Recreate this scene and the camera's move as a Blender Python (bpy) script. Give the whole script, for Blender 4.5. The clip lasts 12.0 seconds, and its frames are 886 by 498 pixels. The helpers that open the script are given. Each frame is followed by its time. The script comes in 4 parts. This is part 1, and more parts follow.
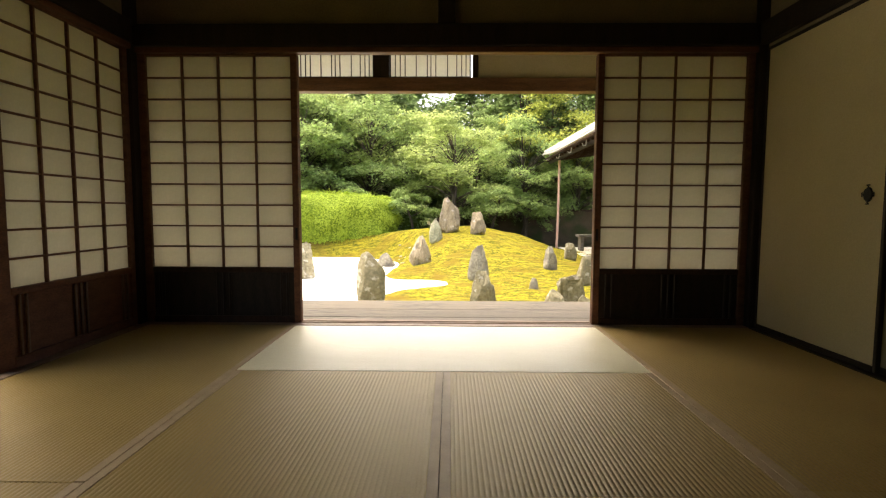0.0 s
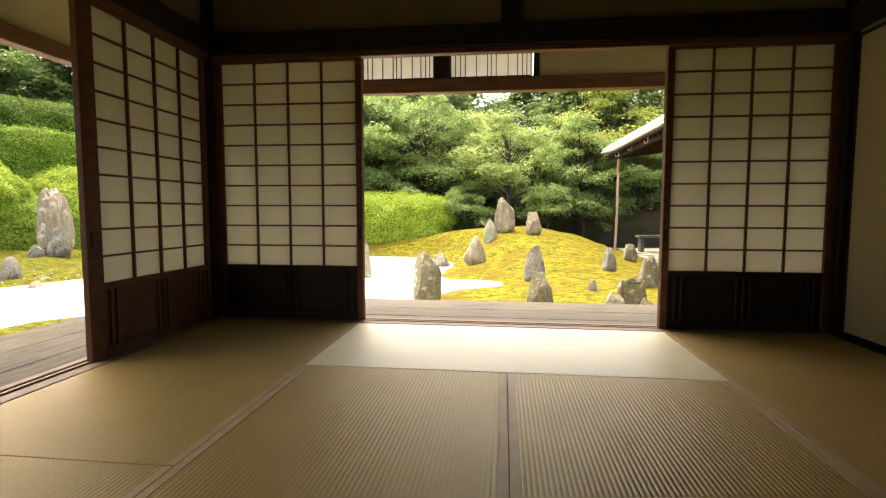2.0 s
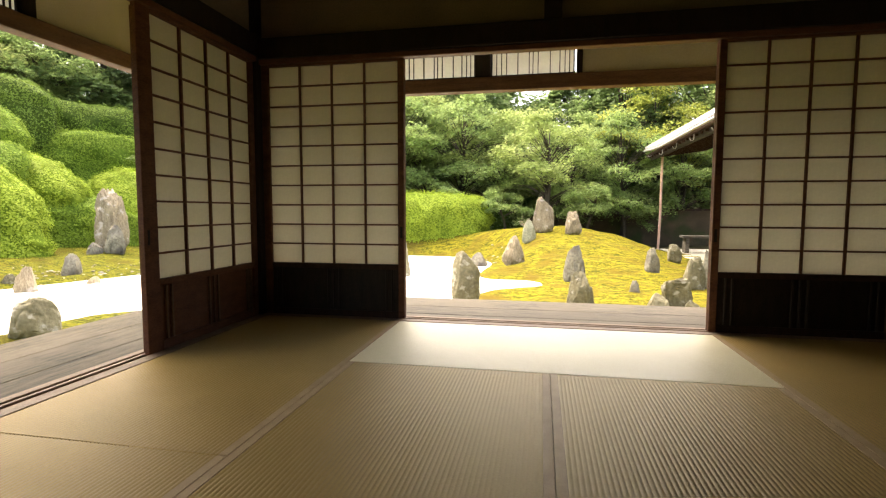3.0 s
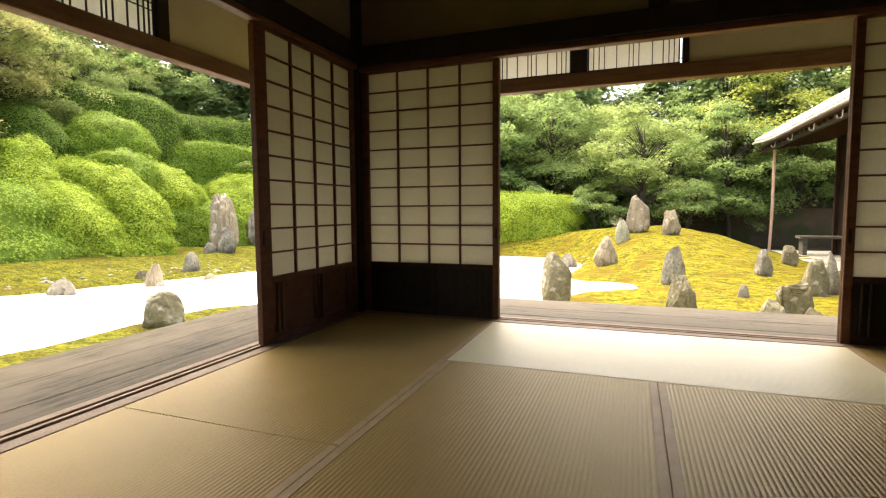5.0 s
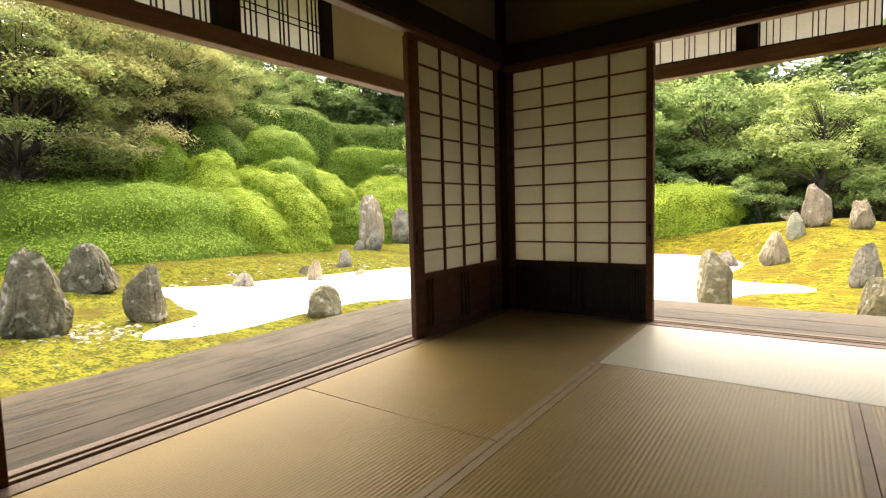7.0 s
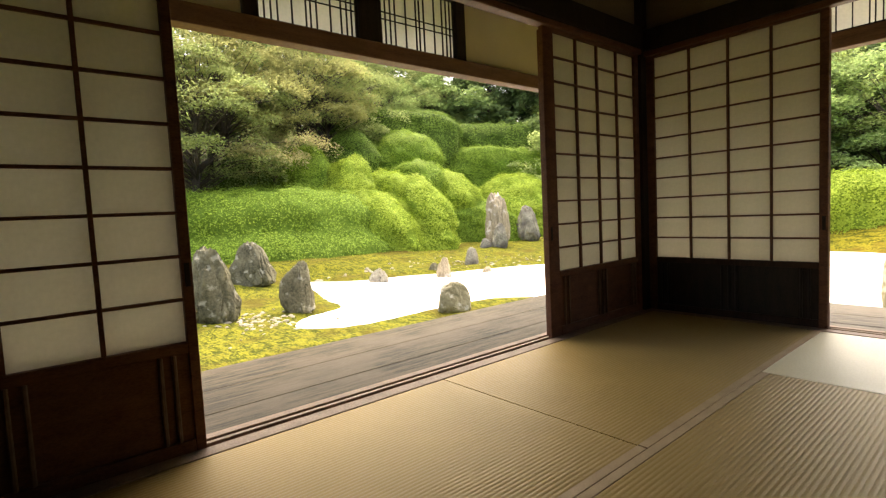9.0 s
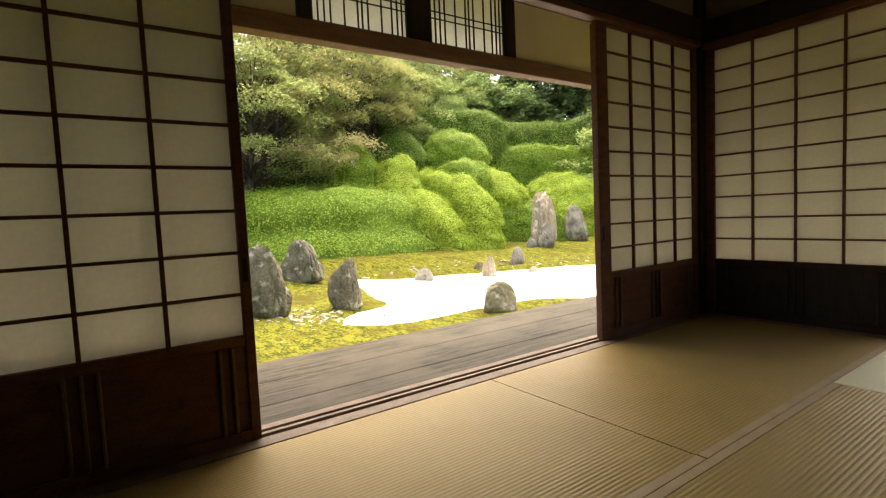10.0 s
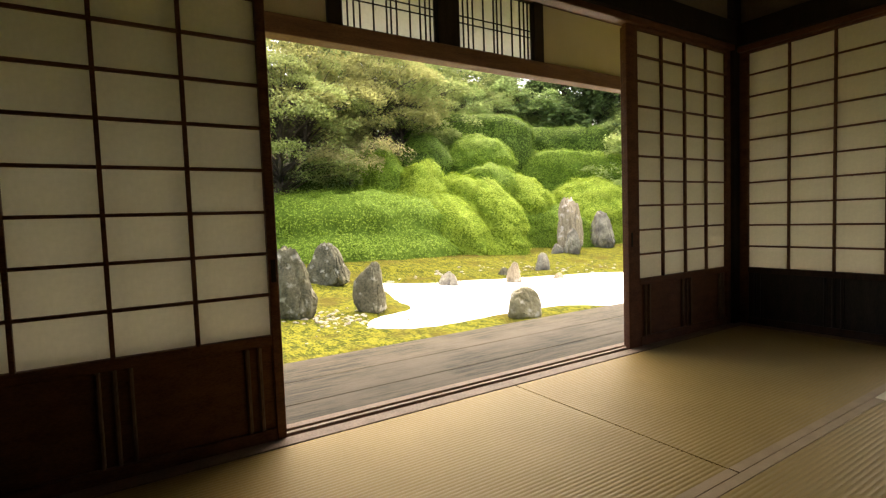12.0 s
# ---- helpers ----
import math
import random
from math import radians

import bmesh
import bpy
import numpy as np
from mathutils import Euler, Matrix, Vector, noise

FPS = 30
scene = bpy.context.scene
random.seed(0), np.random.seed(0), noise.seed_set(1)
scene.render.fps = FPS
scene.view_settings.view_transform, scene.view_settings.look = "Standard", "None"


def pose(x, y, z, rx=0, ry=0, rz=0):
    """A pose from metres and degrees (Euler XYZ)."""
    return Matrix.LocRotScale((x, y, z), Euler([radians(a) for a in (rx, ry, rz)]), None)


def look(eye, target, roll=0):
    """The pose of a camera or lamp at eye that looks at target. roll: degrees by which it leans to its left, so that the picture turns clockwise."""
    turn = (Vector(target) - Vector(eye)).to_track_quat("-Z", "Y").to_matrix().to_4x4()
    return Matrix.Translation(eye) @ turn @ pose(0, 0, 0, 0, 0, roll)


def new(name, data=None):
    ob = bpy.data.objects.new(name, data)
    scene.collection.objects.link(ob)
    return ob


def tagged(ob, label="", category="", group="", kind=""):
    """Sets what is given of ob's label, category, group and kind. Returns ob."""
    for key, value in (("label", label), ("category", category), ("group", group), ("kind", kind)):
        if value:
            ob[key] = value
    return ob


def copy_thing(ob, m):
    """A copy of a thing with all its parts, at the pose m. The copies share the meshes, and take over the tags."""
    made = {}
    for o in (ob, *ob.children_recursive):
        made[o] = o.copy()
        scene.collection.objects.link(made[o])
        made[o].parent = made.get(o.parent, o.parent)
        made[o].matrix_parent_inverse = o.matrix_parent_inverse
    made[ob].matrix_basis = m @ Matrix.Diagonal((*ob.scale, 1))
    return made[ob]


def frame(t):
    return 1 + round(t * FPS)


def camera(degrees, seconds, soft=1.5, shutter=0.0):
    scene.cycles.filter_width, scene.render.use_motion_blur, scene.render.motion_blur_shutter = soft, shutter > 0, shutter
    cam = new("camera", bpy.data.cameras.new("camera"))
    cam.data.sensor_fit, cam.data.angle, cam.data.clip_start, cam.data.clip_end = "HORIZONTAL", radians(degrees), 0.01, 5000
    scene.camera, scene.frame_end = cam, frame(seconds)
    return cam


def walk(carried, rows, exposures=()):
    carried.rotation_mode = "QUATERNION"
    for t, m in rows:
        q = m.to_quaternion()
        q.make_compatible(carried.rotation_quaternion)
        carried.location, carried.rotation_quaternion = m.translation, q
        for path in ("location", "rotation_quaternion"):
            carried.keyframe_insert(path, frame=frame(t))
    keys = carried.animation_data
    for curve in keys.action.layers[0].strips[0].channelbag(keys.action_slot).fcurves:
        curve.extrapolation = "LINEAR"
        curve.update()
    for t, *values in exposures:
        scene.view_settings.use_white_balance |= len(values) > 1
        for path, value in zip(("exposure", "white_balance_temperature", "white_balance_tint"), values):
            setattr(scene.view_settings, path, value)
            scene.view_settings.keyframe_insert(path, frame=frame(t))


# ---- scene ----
cam = camera(82.4, 12.0, soft=1.25)
PATH = [
    (0, (2.076, -3.359, 0.756), (2.049, -1.365, 0.605), 0.2),
    (0.5, (2.069, -3.354, 0.754), (2.017, -1.361, 0.605), 0.1),
    (1, (2.048, -3.354, 0.755), (1.95, -1.362, 0.606), 0.2),
    (1.5, (2.039, -3.357, 0.758), (1.868, -1.37, 0.608), 0.1),
    (2, (2.023, -3.36, 0.755), (1.788, -1.38, 0.604), 0.1),
    (2.5, (2.019, -3.363, 0.756), (1.714, -1.392, 0.604), 0.1),
    (3, (1.997, -3.364, 0.752), (1.618, -1.406, 0.599), 0.1),
    (5, (1.936, -3.376, 0.753), (1.234, -1.509, 0.602), -0.4),
    (5.5, (1.92, -3.387, 0.762), (1.108, -1.565, 0.608), -0.7),
    (6, (1.905, -3.399, 0.763), (0.972, -1.636, 0.611), -0.9),
    (6.5, (1.888, -3.407, 0.762), (0.845, -1.708, 0.611), -1.2),
    (7, (1.876, -3.42, 0.765), (0.71, -1.802, 0.611), -1.6),
    (9, (1.838, -3.464, 0.762), (0.314, -2.177, 0.618), -2.8),
    (9.5, (1.831, -3.468, 0.764), (0.247, -2.256, 0.62), -2.8),
    (10, (1.819, -3.474, 0.761), (0.187, -2.326, 0.622), -2.6),
    (10.5, (1.815, -3.472, 0.758), (0.15, -2.373, 0.625), -2.5),
    (11, (1.816, -3.473, 0.761), (0.145, -2.383, 0.626), -2.3),
    (11.5, (1.814, -3.475, 0.76), (0.138, -2.391, 0.631), -2.1),
    (12, (1.814, -3.476, 0.756), (0.128, -2.407, 0.64), -2.0),
]
walk(cam, [(t, look(eye, target, roll)) for t, eye, target, roll in PATH],
     exposures=[(0.0, 2.31, 7700, 11), (12.0, 2.31, 7700, 11)])

# ---- light ----
SUN_UP, SUN_TURN = 63.0, -42.0
world = bpy.data.worlds.new("sky")
scene.world = world
world.use_nodes = True
wn = world.node_tree
wn.nodes.clear()
sky = wn.nodes.new("ShaderNodeTexSky")
sky.sky_type, sky.sun_disc = "NISHITA", False
sky.sun_elevation, sky.sun_rotation = radians(SUN_UP), radians(SUN_TURN)
sky.air_density, sky.dust_density, sky.ozone_density = 1.0, 6.0, 1.0
back = wn.nodes.new("ShaderNodeBackground")
back.inputs["Strength"].default_value = 0.15
wout = wn.nodes.new("ShaderNodeOutputWorld")
wn.links.new(sky.outputs[0], back.inputs[0])
wn.links.new(back.outputs[0], wout.inputs[0])
sun_data = bpy.data.lights.new("sun", "SUN")
sun_data.energy, sun_data.angle, sun_data.color = 1.95, radians(110), (1.0, 0.95, 0.86)
sun = new("sun", sun_data)
sun.matrix_world = look((0, 0, 30), (30 * math.cos(radians(SUN_UP)) * -math.sin(radians(SUN_TURN)),
                                     30 * math.cos(radians(SUN_UP)) * -math.cos(radians(SUN_TURN)), 30 - 30 * math.sin(radians(SUN_UP))))


# ---- materials ----
def material(name, low, high, scale=8.0, rough=0.7, bump=0.2, fine=60.0, stretch=(1, 1, 1), metal=0.0, third=None, third_scale=1.5, island=0.0, depth=0.02, spec=0.5, piece=0.0, patch=(0.45, 0.62), span=(0.36, 0.64)):
    """Two scales of variation: broad patches and fine grain; stretch runs the grain along an axis."""
    m = bpy.data.materials.new(name)
    m.use_nodes = True
    t = m.node_tree
    n, l = t.nodes, t.links
    bsdf = n["Principled BSDF"]
    co = n.new("ShaderNodeTexCoord")
    mp = n.new("ShaderNodeMapping")
    mp.inputs["Scale"].default_value = stretch
    l.new(co.outputs["Object"], mp.inputs["Vector"])
    a = n.new("ShaderNodeTexNoise")
    a.inputs["Scale"].default_value, a.inputs["Detail"].default_value = scale, 5
    b = n.new("ShaderNodeTexNoise")
    b.inputs["Scale"].default_value, b.inputs["Detail"].default_value = fine, 3
    l.new(mp.outputs[0], a.inputs["Vector"])
    l.new(mp.outputs[0], b.inputs["Vector"])
    mix = n.new("ShaderNodeMath")
    mix.operation = "MULTIPLY_ADD"
    l.new(b.outputs[0], mix.inputs[0])
    mix.inputs[1].default_value = 0.5
    half = n.new("ShaderNodeMath")
    half.operation = "MULTIPLY"
    half.inputs[1].default_value = 0.5
    l.new(a.outputs[0], half.inputs[0])
    l.new(half.outputs[0], mix.inputs[2])
    ramp = n.new("ShaderNodeValToRGB")
    ramp.color_ramp.elements[0].position, ramp.color_ramp.elements[1].position = span
    ramp.color_ramp.elements[0].color, ramp.color_ramp.elements[1].color = (*low, 1), (*high, 1)
    l.new(mix.outputs[0], ramp.inputs[0])
    col = ramp.outputs[0]
    if third:
        c = n.new("ShaderNodeTexNoise")
        c.inputs["Scale"].default_value, c.inputs["Detail"].default_value = third_scale, 6
        l.new(co.outputs["Object"], c.inputs["Vector"])
        r3 = n.new("ShaderNodeValToRGB")
        r3.color_ramp.elements[0].position, r3.color_ramp.elements[1].position = patch
        l.new(c.outputs[0], r3.inputs[0])
        mx = n.new("ShaderNodeMixRGB")
        mx.inputs[2].default_value = (*third, 1)
        l.new(r3.outputs[0], mx.inputs[0])
        l.new(col, mx.inputs[1])
        col = mx.outputs[0]
    if island or piece:
        hsv = n.new("ShaderNodeHueSaturation")
        val = n.new("ShaderNodeMapRange")
        k = island or piece
        val.inputs["To Min"].default_value, val.inputs["To Max"].default_value = 1 - k, 1 + k
        if island:
            g = n.new("ShaderNodeNewGeometry")
            l.new(g.outputs["Random Per Island"], val.inputs[0])
        else:
            g = n.new("ShaderNodeObjectInfo")
            l.new(g.outputs["Random"], val.inputs[0])
        l.new(val.outputs[0], hsv.inputs["Value"])
        l.new(col, hsv.inputs["Color"])
        col = hsv.outputs[0]
    l.new(col, bsdf.inputs["Base Color"])
    bsdf.inputs["Roughness"].default_value = rough
    bsdf.inputs["Metallic"].default_value = metal
    bsdf.inputs["Specular IOR Level"].default_value = spec
    if bump:
        bp = n.new("ShaderNodeBump")
        bp.inputs["Strength"].default_value, bp.inputs["Distance"].default_value = bump, depth
        l.new(mix.outputs[0], bp.inputs["Height"])
        l.new(bp.outputs[0], bsdf.inputs["Normal"])
    return m


def thin(name, low, high, share, scale=3.0, island=0.0, rough=0.6):
    """Paper and leaves: part of the light goes through."""
    m = material(name, low, high, scale=scale, rough=rough, bump=0.0, island=island, spec=0.12)
    n, l = m.node_tree.nodes, m.node_tree.links
    bsdf = n["Principled BSDF"]
    tr = n.new("ShaderNodeBsdfTranslucent")
    l.new(bsdf.inputs["Base Color"].links[0].from_socket, tr.inputs["Color"])
    mx = n.new("ShaderNodeMixShader")
    mx.inputs[0].default_value = share
    l.new(bsdf.outputs[0], mx.inputs[1])
    l.new(tr.outputs[0], mx.inputs[2])
    l.new(mx.outputs[0], n["Material Output"].inputs["Surface"])
    return m


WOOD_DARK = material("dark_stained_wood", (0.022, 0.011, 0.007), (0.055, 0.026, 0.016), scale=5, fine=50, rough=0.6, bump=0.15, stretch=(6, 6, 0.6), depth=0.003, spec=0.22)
WOOD_RED = material("red_brown_wood", (0.078, 0.031, 0.019), (0.17, 0.073, 0.04), scale=5, fine=45, rough=0.55, bump=0.15, stretch=(2, 2, 5), depth=0.003, spec=0.22)
# battens in a lighter brown than the boards
WOOD_BATTEN = material("pale_batten_wood", (0.1, 0.06, 0.04), (0.19, 0.12, 0.08), scale=5, fine=45, rough=0.5, bump=0.15, stretch=(2, 2, 1), depth=0.003, spec=0.35)
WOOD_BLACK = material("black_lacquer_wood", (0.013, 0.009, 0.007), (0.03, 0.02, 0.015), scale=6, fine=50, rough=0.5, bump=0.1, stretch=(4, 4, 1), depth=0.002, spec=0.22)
WOOD_BEAM = material("lintel_wood", (0.09, 0.04, 0.02), (0.19, 0.095, 0.05), scale=4, fine=40, rough=0.65, bump=0.2, stretch=(1.2, 1.2, 9), depth=0.003)
WOOD_SILL = material("worn_sill_wood", (0.15, 0.098, 0.064), (0.28, 0.19, 0.128), scale=4, fine=40, rough=0.65, bump=0.2, stretch=(3, 3, 3), depth=0.002)
# same weathered wood twice; the left copy has its dimmer light in the colour
DECK_Y = material("weathered_deck_left_dim", (0.011, 0.0095, 0.006), (0.074, 0.06, 0.036), scale=5, fine=28, rough=0.68, span=(0.4, 0.6), bump=0.5, stretch=(9, 0.45, 4), depth=0.004, third=(0.075, 0.062, 0.042), third_scale=1.6, spec=0.22, piece=0.22)
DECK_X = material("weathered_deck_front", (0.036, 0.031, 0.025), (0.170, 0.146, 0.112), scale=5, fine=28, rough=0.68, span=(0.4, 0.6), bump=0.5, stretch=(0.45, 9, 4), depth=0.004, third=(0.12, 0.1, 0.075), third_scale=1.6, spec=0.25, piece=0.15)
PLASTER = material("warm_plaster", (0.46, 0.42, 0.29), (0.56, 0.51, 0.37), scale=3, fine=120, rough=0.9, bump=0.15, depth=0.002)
PLASTER_DARK = material("brown_plaster", (0.18, 0.14, 0.1), (0.26, 0.205, 0.14), scale=3, fine=90, rough=0.95, bump=0.2, depth=0.002)
EARTH_WALL = material("dark_earthen_plaster", (0.07, 0.052, 0.035), (0.14, 0.105, 0.07), scale=2, fine=40, rough=0.95, bump=0.4, depth=0.01, third=(0.06, 0.075, 0.03), third_scale=1.2, spec=0.1)
FUSUMA = material("fusuma_paper", (0.46, 0.38, 0.23), (0.54, 0.45, 0.28), scale=2, fine=150, rough=0.85, bump=0.05, depth=0.001)
PAPER = thin("shoji_paper", (0.66, 0.635, 0.53), (0.74, 0.71, 0.6), 0.45, scale=5)
RUSH_X = material("tatami_rush", (0.275, 0.186, 0.06), (0.38, 0.262, 0.09), scale=2.2, fine=130, rough=0.5, bump=0.25, depth=0.001, third=(0.31, 0.218, 0.075), third_scale=0.8, spec=0.6)
RUSH_X.node_tree.nodes["Principled BSDF"].inputs["Specular Tint"].default_value = (1.0, 0.8, 0.48, 1)
# front mat's sheen put into a paler copy of the rush colour
RUSH_SHEEN = material("sheen_rush", (0.72, 0.66, 0.44), (0.84, 0.78, 0.55), scale=2.2, fine=130, rough=0.42, bump=0.25, depth=0.001, spec=0.8)
HERI = material("tatami_border_cloth", (0.32, 0.232, 0.138), (0.43, 0.318, 0.19), scale=12, fine=300, rough=0.55, bump=0.2, depth=0.001, spec=0.4)
HERI.node_tree.nodes["Principled BSDF"].inputs["Specular Tint"].default_value = (1.0, 0.8, 0.58, 1)
CEIL = material("ceiling_boards", (0.07, 0.05, 0.034), (0.125, 0.09, 0.062), scale=3, fine=30, rough=0.7, bump=0.1, stretch=(8, 0.6, 1), depth=0.002)
IRON = material("black_iron", (0.01, 0.01, 0.01), (0.03, 0.028, 0.025), scale=20, rough=0.4, bump=0.1, metal=0.8, depth=0.001)
SAND = material("white_sand", (0.72, 0.7, 0.66), (0.84, 0.82, 0.78), scale=40, fine=260, rough=0.95, bump=0.4, depth=0.006, spec=0.1)
MOSS = material("moss", (0.055, 0.06, 0.009), (0.215, 0.187, 0.019), scale=6, fine=24, rough=0.95, bump=1.0, depth=0.035, stretch=(0.8, 1.6, 1), third=(0.115, 0.083, 0.015), third_scale=1.3, spec=0.05, patch=(0.5, 0.7), span=(0.42, 0.57))
STONE = material("grey_garden_stone", (0.058, 0.055, 0.036), (0.165, 0.155, 0.102), scale=3.5, fine=26, rough=0.85, bump=0.7, depth=0.03, third=(0.31, 0.3, 0.25), third_scale=6.0, spec=0.25, patch=(0.59, 0.68))
STONE_MID = material("brown_grey_garden_stone", (0.155, 0.142, 0.092), (0.315, 0.288, 0.195), scale=3.0, fine=20, rough=0.9, bump=0.6, depth=0.025, third=(0.42, 0.4, 0.34), third_scale=8.0, spec=0.2, patch=(0.58, 0.66))
STONE_PALE = material("pale_garden_stone", (0.17, 0.16, 0.125), (0.4, 0.375, 0.3), scale=4, fine=24, rough=0.9, bump=0.6, depth=0.03, third=(0.14, 0.125, 0.11), third_scale=3, spec=0.2)
STONE_GREEN = material("green_garden_stone", (0.24, 0.25, 0.17), (0.46, 0.46, 0.34), scale=4, fine=24, rough=0.9, bump=0.5, depth=0.02, spec=0.2)
STONE_RED = material("reddish_garden_stone", (0.19, 0.158, 0.108), (0.4, 0.34, 0.24), scale=4, fine=22, rough=0.9, bump=0.7, depth=0.03, third=(0.5, 0.45, 0.4), third_scale=5, spec=0.2, stretch=(3, 3, 0.8), patch=(0.58, 0.66))
# greener moss towards -x; the multiply also paints in that side's dimmer light
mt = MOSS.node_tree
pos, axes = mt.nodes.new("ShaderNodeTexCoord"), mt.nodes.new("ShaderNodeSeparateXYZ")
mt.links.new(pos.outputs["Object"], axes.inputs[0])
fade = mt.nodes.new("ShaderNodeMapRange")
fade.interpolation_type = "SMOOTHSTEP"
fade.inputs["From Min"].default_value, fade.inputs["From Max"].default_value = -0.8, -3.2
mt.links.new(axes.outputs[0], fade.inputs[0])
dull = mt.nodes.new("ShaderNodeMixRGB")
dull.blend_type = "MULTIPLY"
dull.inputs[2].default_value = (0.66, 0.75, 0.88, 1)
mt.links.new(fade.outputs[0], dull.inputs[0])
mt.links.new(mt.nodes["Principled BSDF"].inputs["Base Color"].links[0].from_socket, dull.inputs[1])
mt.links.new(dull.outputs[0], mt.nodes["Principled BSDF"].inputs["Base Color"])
SOIL = material("leaf_litter", (0.03, 0.028, 0.014), (0.085, 0.07, 0.035), scale=3, fine=30, rough=0.95, bump=0.8, depth=0.04, spec=0.1)
PEBBLE = material("pale_pebble", (0.163, 0.150, 0.116), (0.313, 0.286, 0.231), scale=9, rough=0.85, bump=0.3, depth=0.01, piece=0.3)
BARK = material("bark", (0.035, 0.028, 0.022), (0.10, 0.08, 0.062), scale=6, fine=40, rough=0.9, bump=0.8, stretch=(3, 3, 0.6), depth=0.02)
# hedge bodies at about half the leaf tone, painting the shade between leaves
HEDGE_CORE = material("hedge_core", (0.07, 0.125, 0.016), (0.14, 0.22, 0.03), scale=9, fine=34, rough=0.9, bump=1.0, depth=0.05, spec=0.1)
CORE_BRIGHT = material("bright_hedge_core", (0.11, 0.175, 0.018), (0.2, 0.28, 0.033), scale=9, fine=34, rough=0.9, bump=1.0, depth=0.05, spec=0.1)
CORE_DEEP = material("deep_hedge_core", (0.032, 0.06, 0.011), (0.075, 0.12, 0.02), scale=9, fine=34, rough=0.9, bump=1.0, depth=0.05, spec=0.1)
LEAF_HEDGE = thin("hedge_leaf", (0.155, 0.255, 0.03), (0.25, 0.37, 0.05), 0.3, island=0.13, scale=0.7)
LEAF_BRIGHT = thin("bright_hedge_leaf", (0.235, 0.34, 0.034), (0.36, 0.47, 0.065), 0.32, island=0.13, scale=0.7)
LEAF_DEEP = thin("deep_hedge_leaf", (0.11, 0.19, 0.03), (0.19, 0.29, 0.046), 0.3, island=0.12, scale=0.7)
LEAF_MAPLE = thin("maple_leaf", (0.185, 0.28, 0.095), (0.365, 0.475, 0.185), 0.58, island=0.34, scale=0.5)
LEAF_LIGHT = thin("light_maple_leaf", (0.23, 0.32, 0.1), (0.4, 0.48, 0.185), 0.58, island=0.3, scale=0.5)
LEAF_YELLOW = thin("turning_maple_leaf", (0.3, 0.36, 0.08), (0.47, 0.51, 0.13), 0.5, island=0.3, scale=0.5)
# slope maple's shaded underside and lit, tan top, split into two leaf colours
LEAF_SHADE = thin("shaded_maple_leaf", (0.17, 0.225, 0.075), (0.32, 0.375, 0.14), 0.58, island=0.22, scale=0.5)
LEAF_OLIVE = thin("olive_maple_leaf", (0.2, 0.215, 0.08), (0.33, 0.335, 0.13), 0.58, island=0.2, scale=0.5)
LEAF_PINK = thin("pinkish_maple_leaf", (0.3, 0.29, 0.13), (0.43, 0.395, 0.2), 0.5, island=0.2, scale=0.5)
LEAF_DARK = thin("evergreen_leaf", (0.085, 0.14, 0.055), (0.22, 0.31, 0.115), 0.55, island=0.4, scale=0.5)
ROOF_TILE = material("grey_roof_tile", (0.3, 0.3, 0.3), (0.52, 0.52, 0.52), scale=6, rough=0.55, bump=0.2, depth=0.005, piece=0.15)
COPPER = material("pinkish_copper_pipe", (0.66, 0.42, 0.33), (0.78, 0.52, 0.42), scale=8, rough=0.5, bump=0.1, metal=0.0, depth=0.002)
GUTTER = material("pale_gutter", (0.3, 0.29, 0.28), (0.42, 0.41, 0.39), scale=6, rough=0.5, bump=0.1, depth=0.003)
BENCH_WOOD = material("grey_bench_wood", (0.07, 0.06, 0.048), (0.17, 0.15, 0.12), scale=5, rough=0.8, bump=0.3, stretch=(1, 6, 6), depth=0.004)
GRAVEL = material("pale_gravel", (0.42, 0.4, 0.34), (0.6, 0.58, 0.5), scale=30, fine=200, rough=0.95, bump=0.5, depth=0.01, spec=0.1)


# ---- builders ----
def box(bm, x0, x1, y0, y1, z0, z1, bevel=0.0):
    made = bmesh.ops.create_cube(bm, size=1.0, matrix=Matrix.Translation(((x0 + x1) / 2, (y0 + y1) / 2, (z0 + z1) / 2)) @ Matrix.Diagonal((abs(x1 - x0), abs(y1 - y0), abs(z1 - z0), 1)))
    if bevel:
        edges = list({e for v in made["verts"] for e in v.link_edges})
        bmesh.ops.bevel(bm, geom=edges, offset=bevel, segments=1, affect="EDGES", profile=0.5)
    return bm


def mesh_of(name, bm, mat, smooth=False):
    me = bpy.data.meshes.new(name)
    bm.to_mesh(me)
    bm.free()
    me.materials.append(mat)
    if smooth:
        me.shade_smooth()
    return me


def part(name, bm, mat, parent, label="", smooth=False):
    ob = new(name, bm if isinstance(bm, bpy.types.Mesh) else mesh_of(name, bm, mat, smooth))
    ob.parent = parent
    if label:
        ob["label"] = label
    return ob


def bar(name, parent, mat, x0, x1, y0, y1, z0, z1, bevel=0.003, label=""):
    return part(name, box(bmesh.new(), x0, x1, y0, y1, z0, z1, bevel), mat, parent, label)


def structure(name, mat, x0, x1, y0, y1, z0, z1, label, category, bevel=0.004):
    ob = new(name, mesh_of(name, box(bmesh.new(), x0, x1, y0, y1, z0, z1, bevel), mat))
    return tagged(ob, label, category, kind="structure")


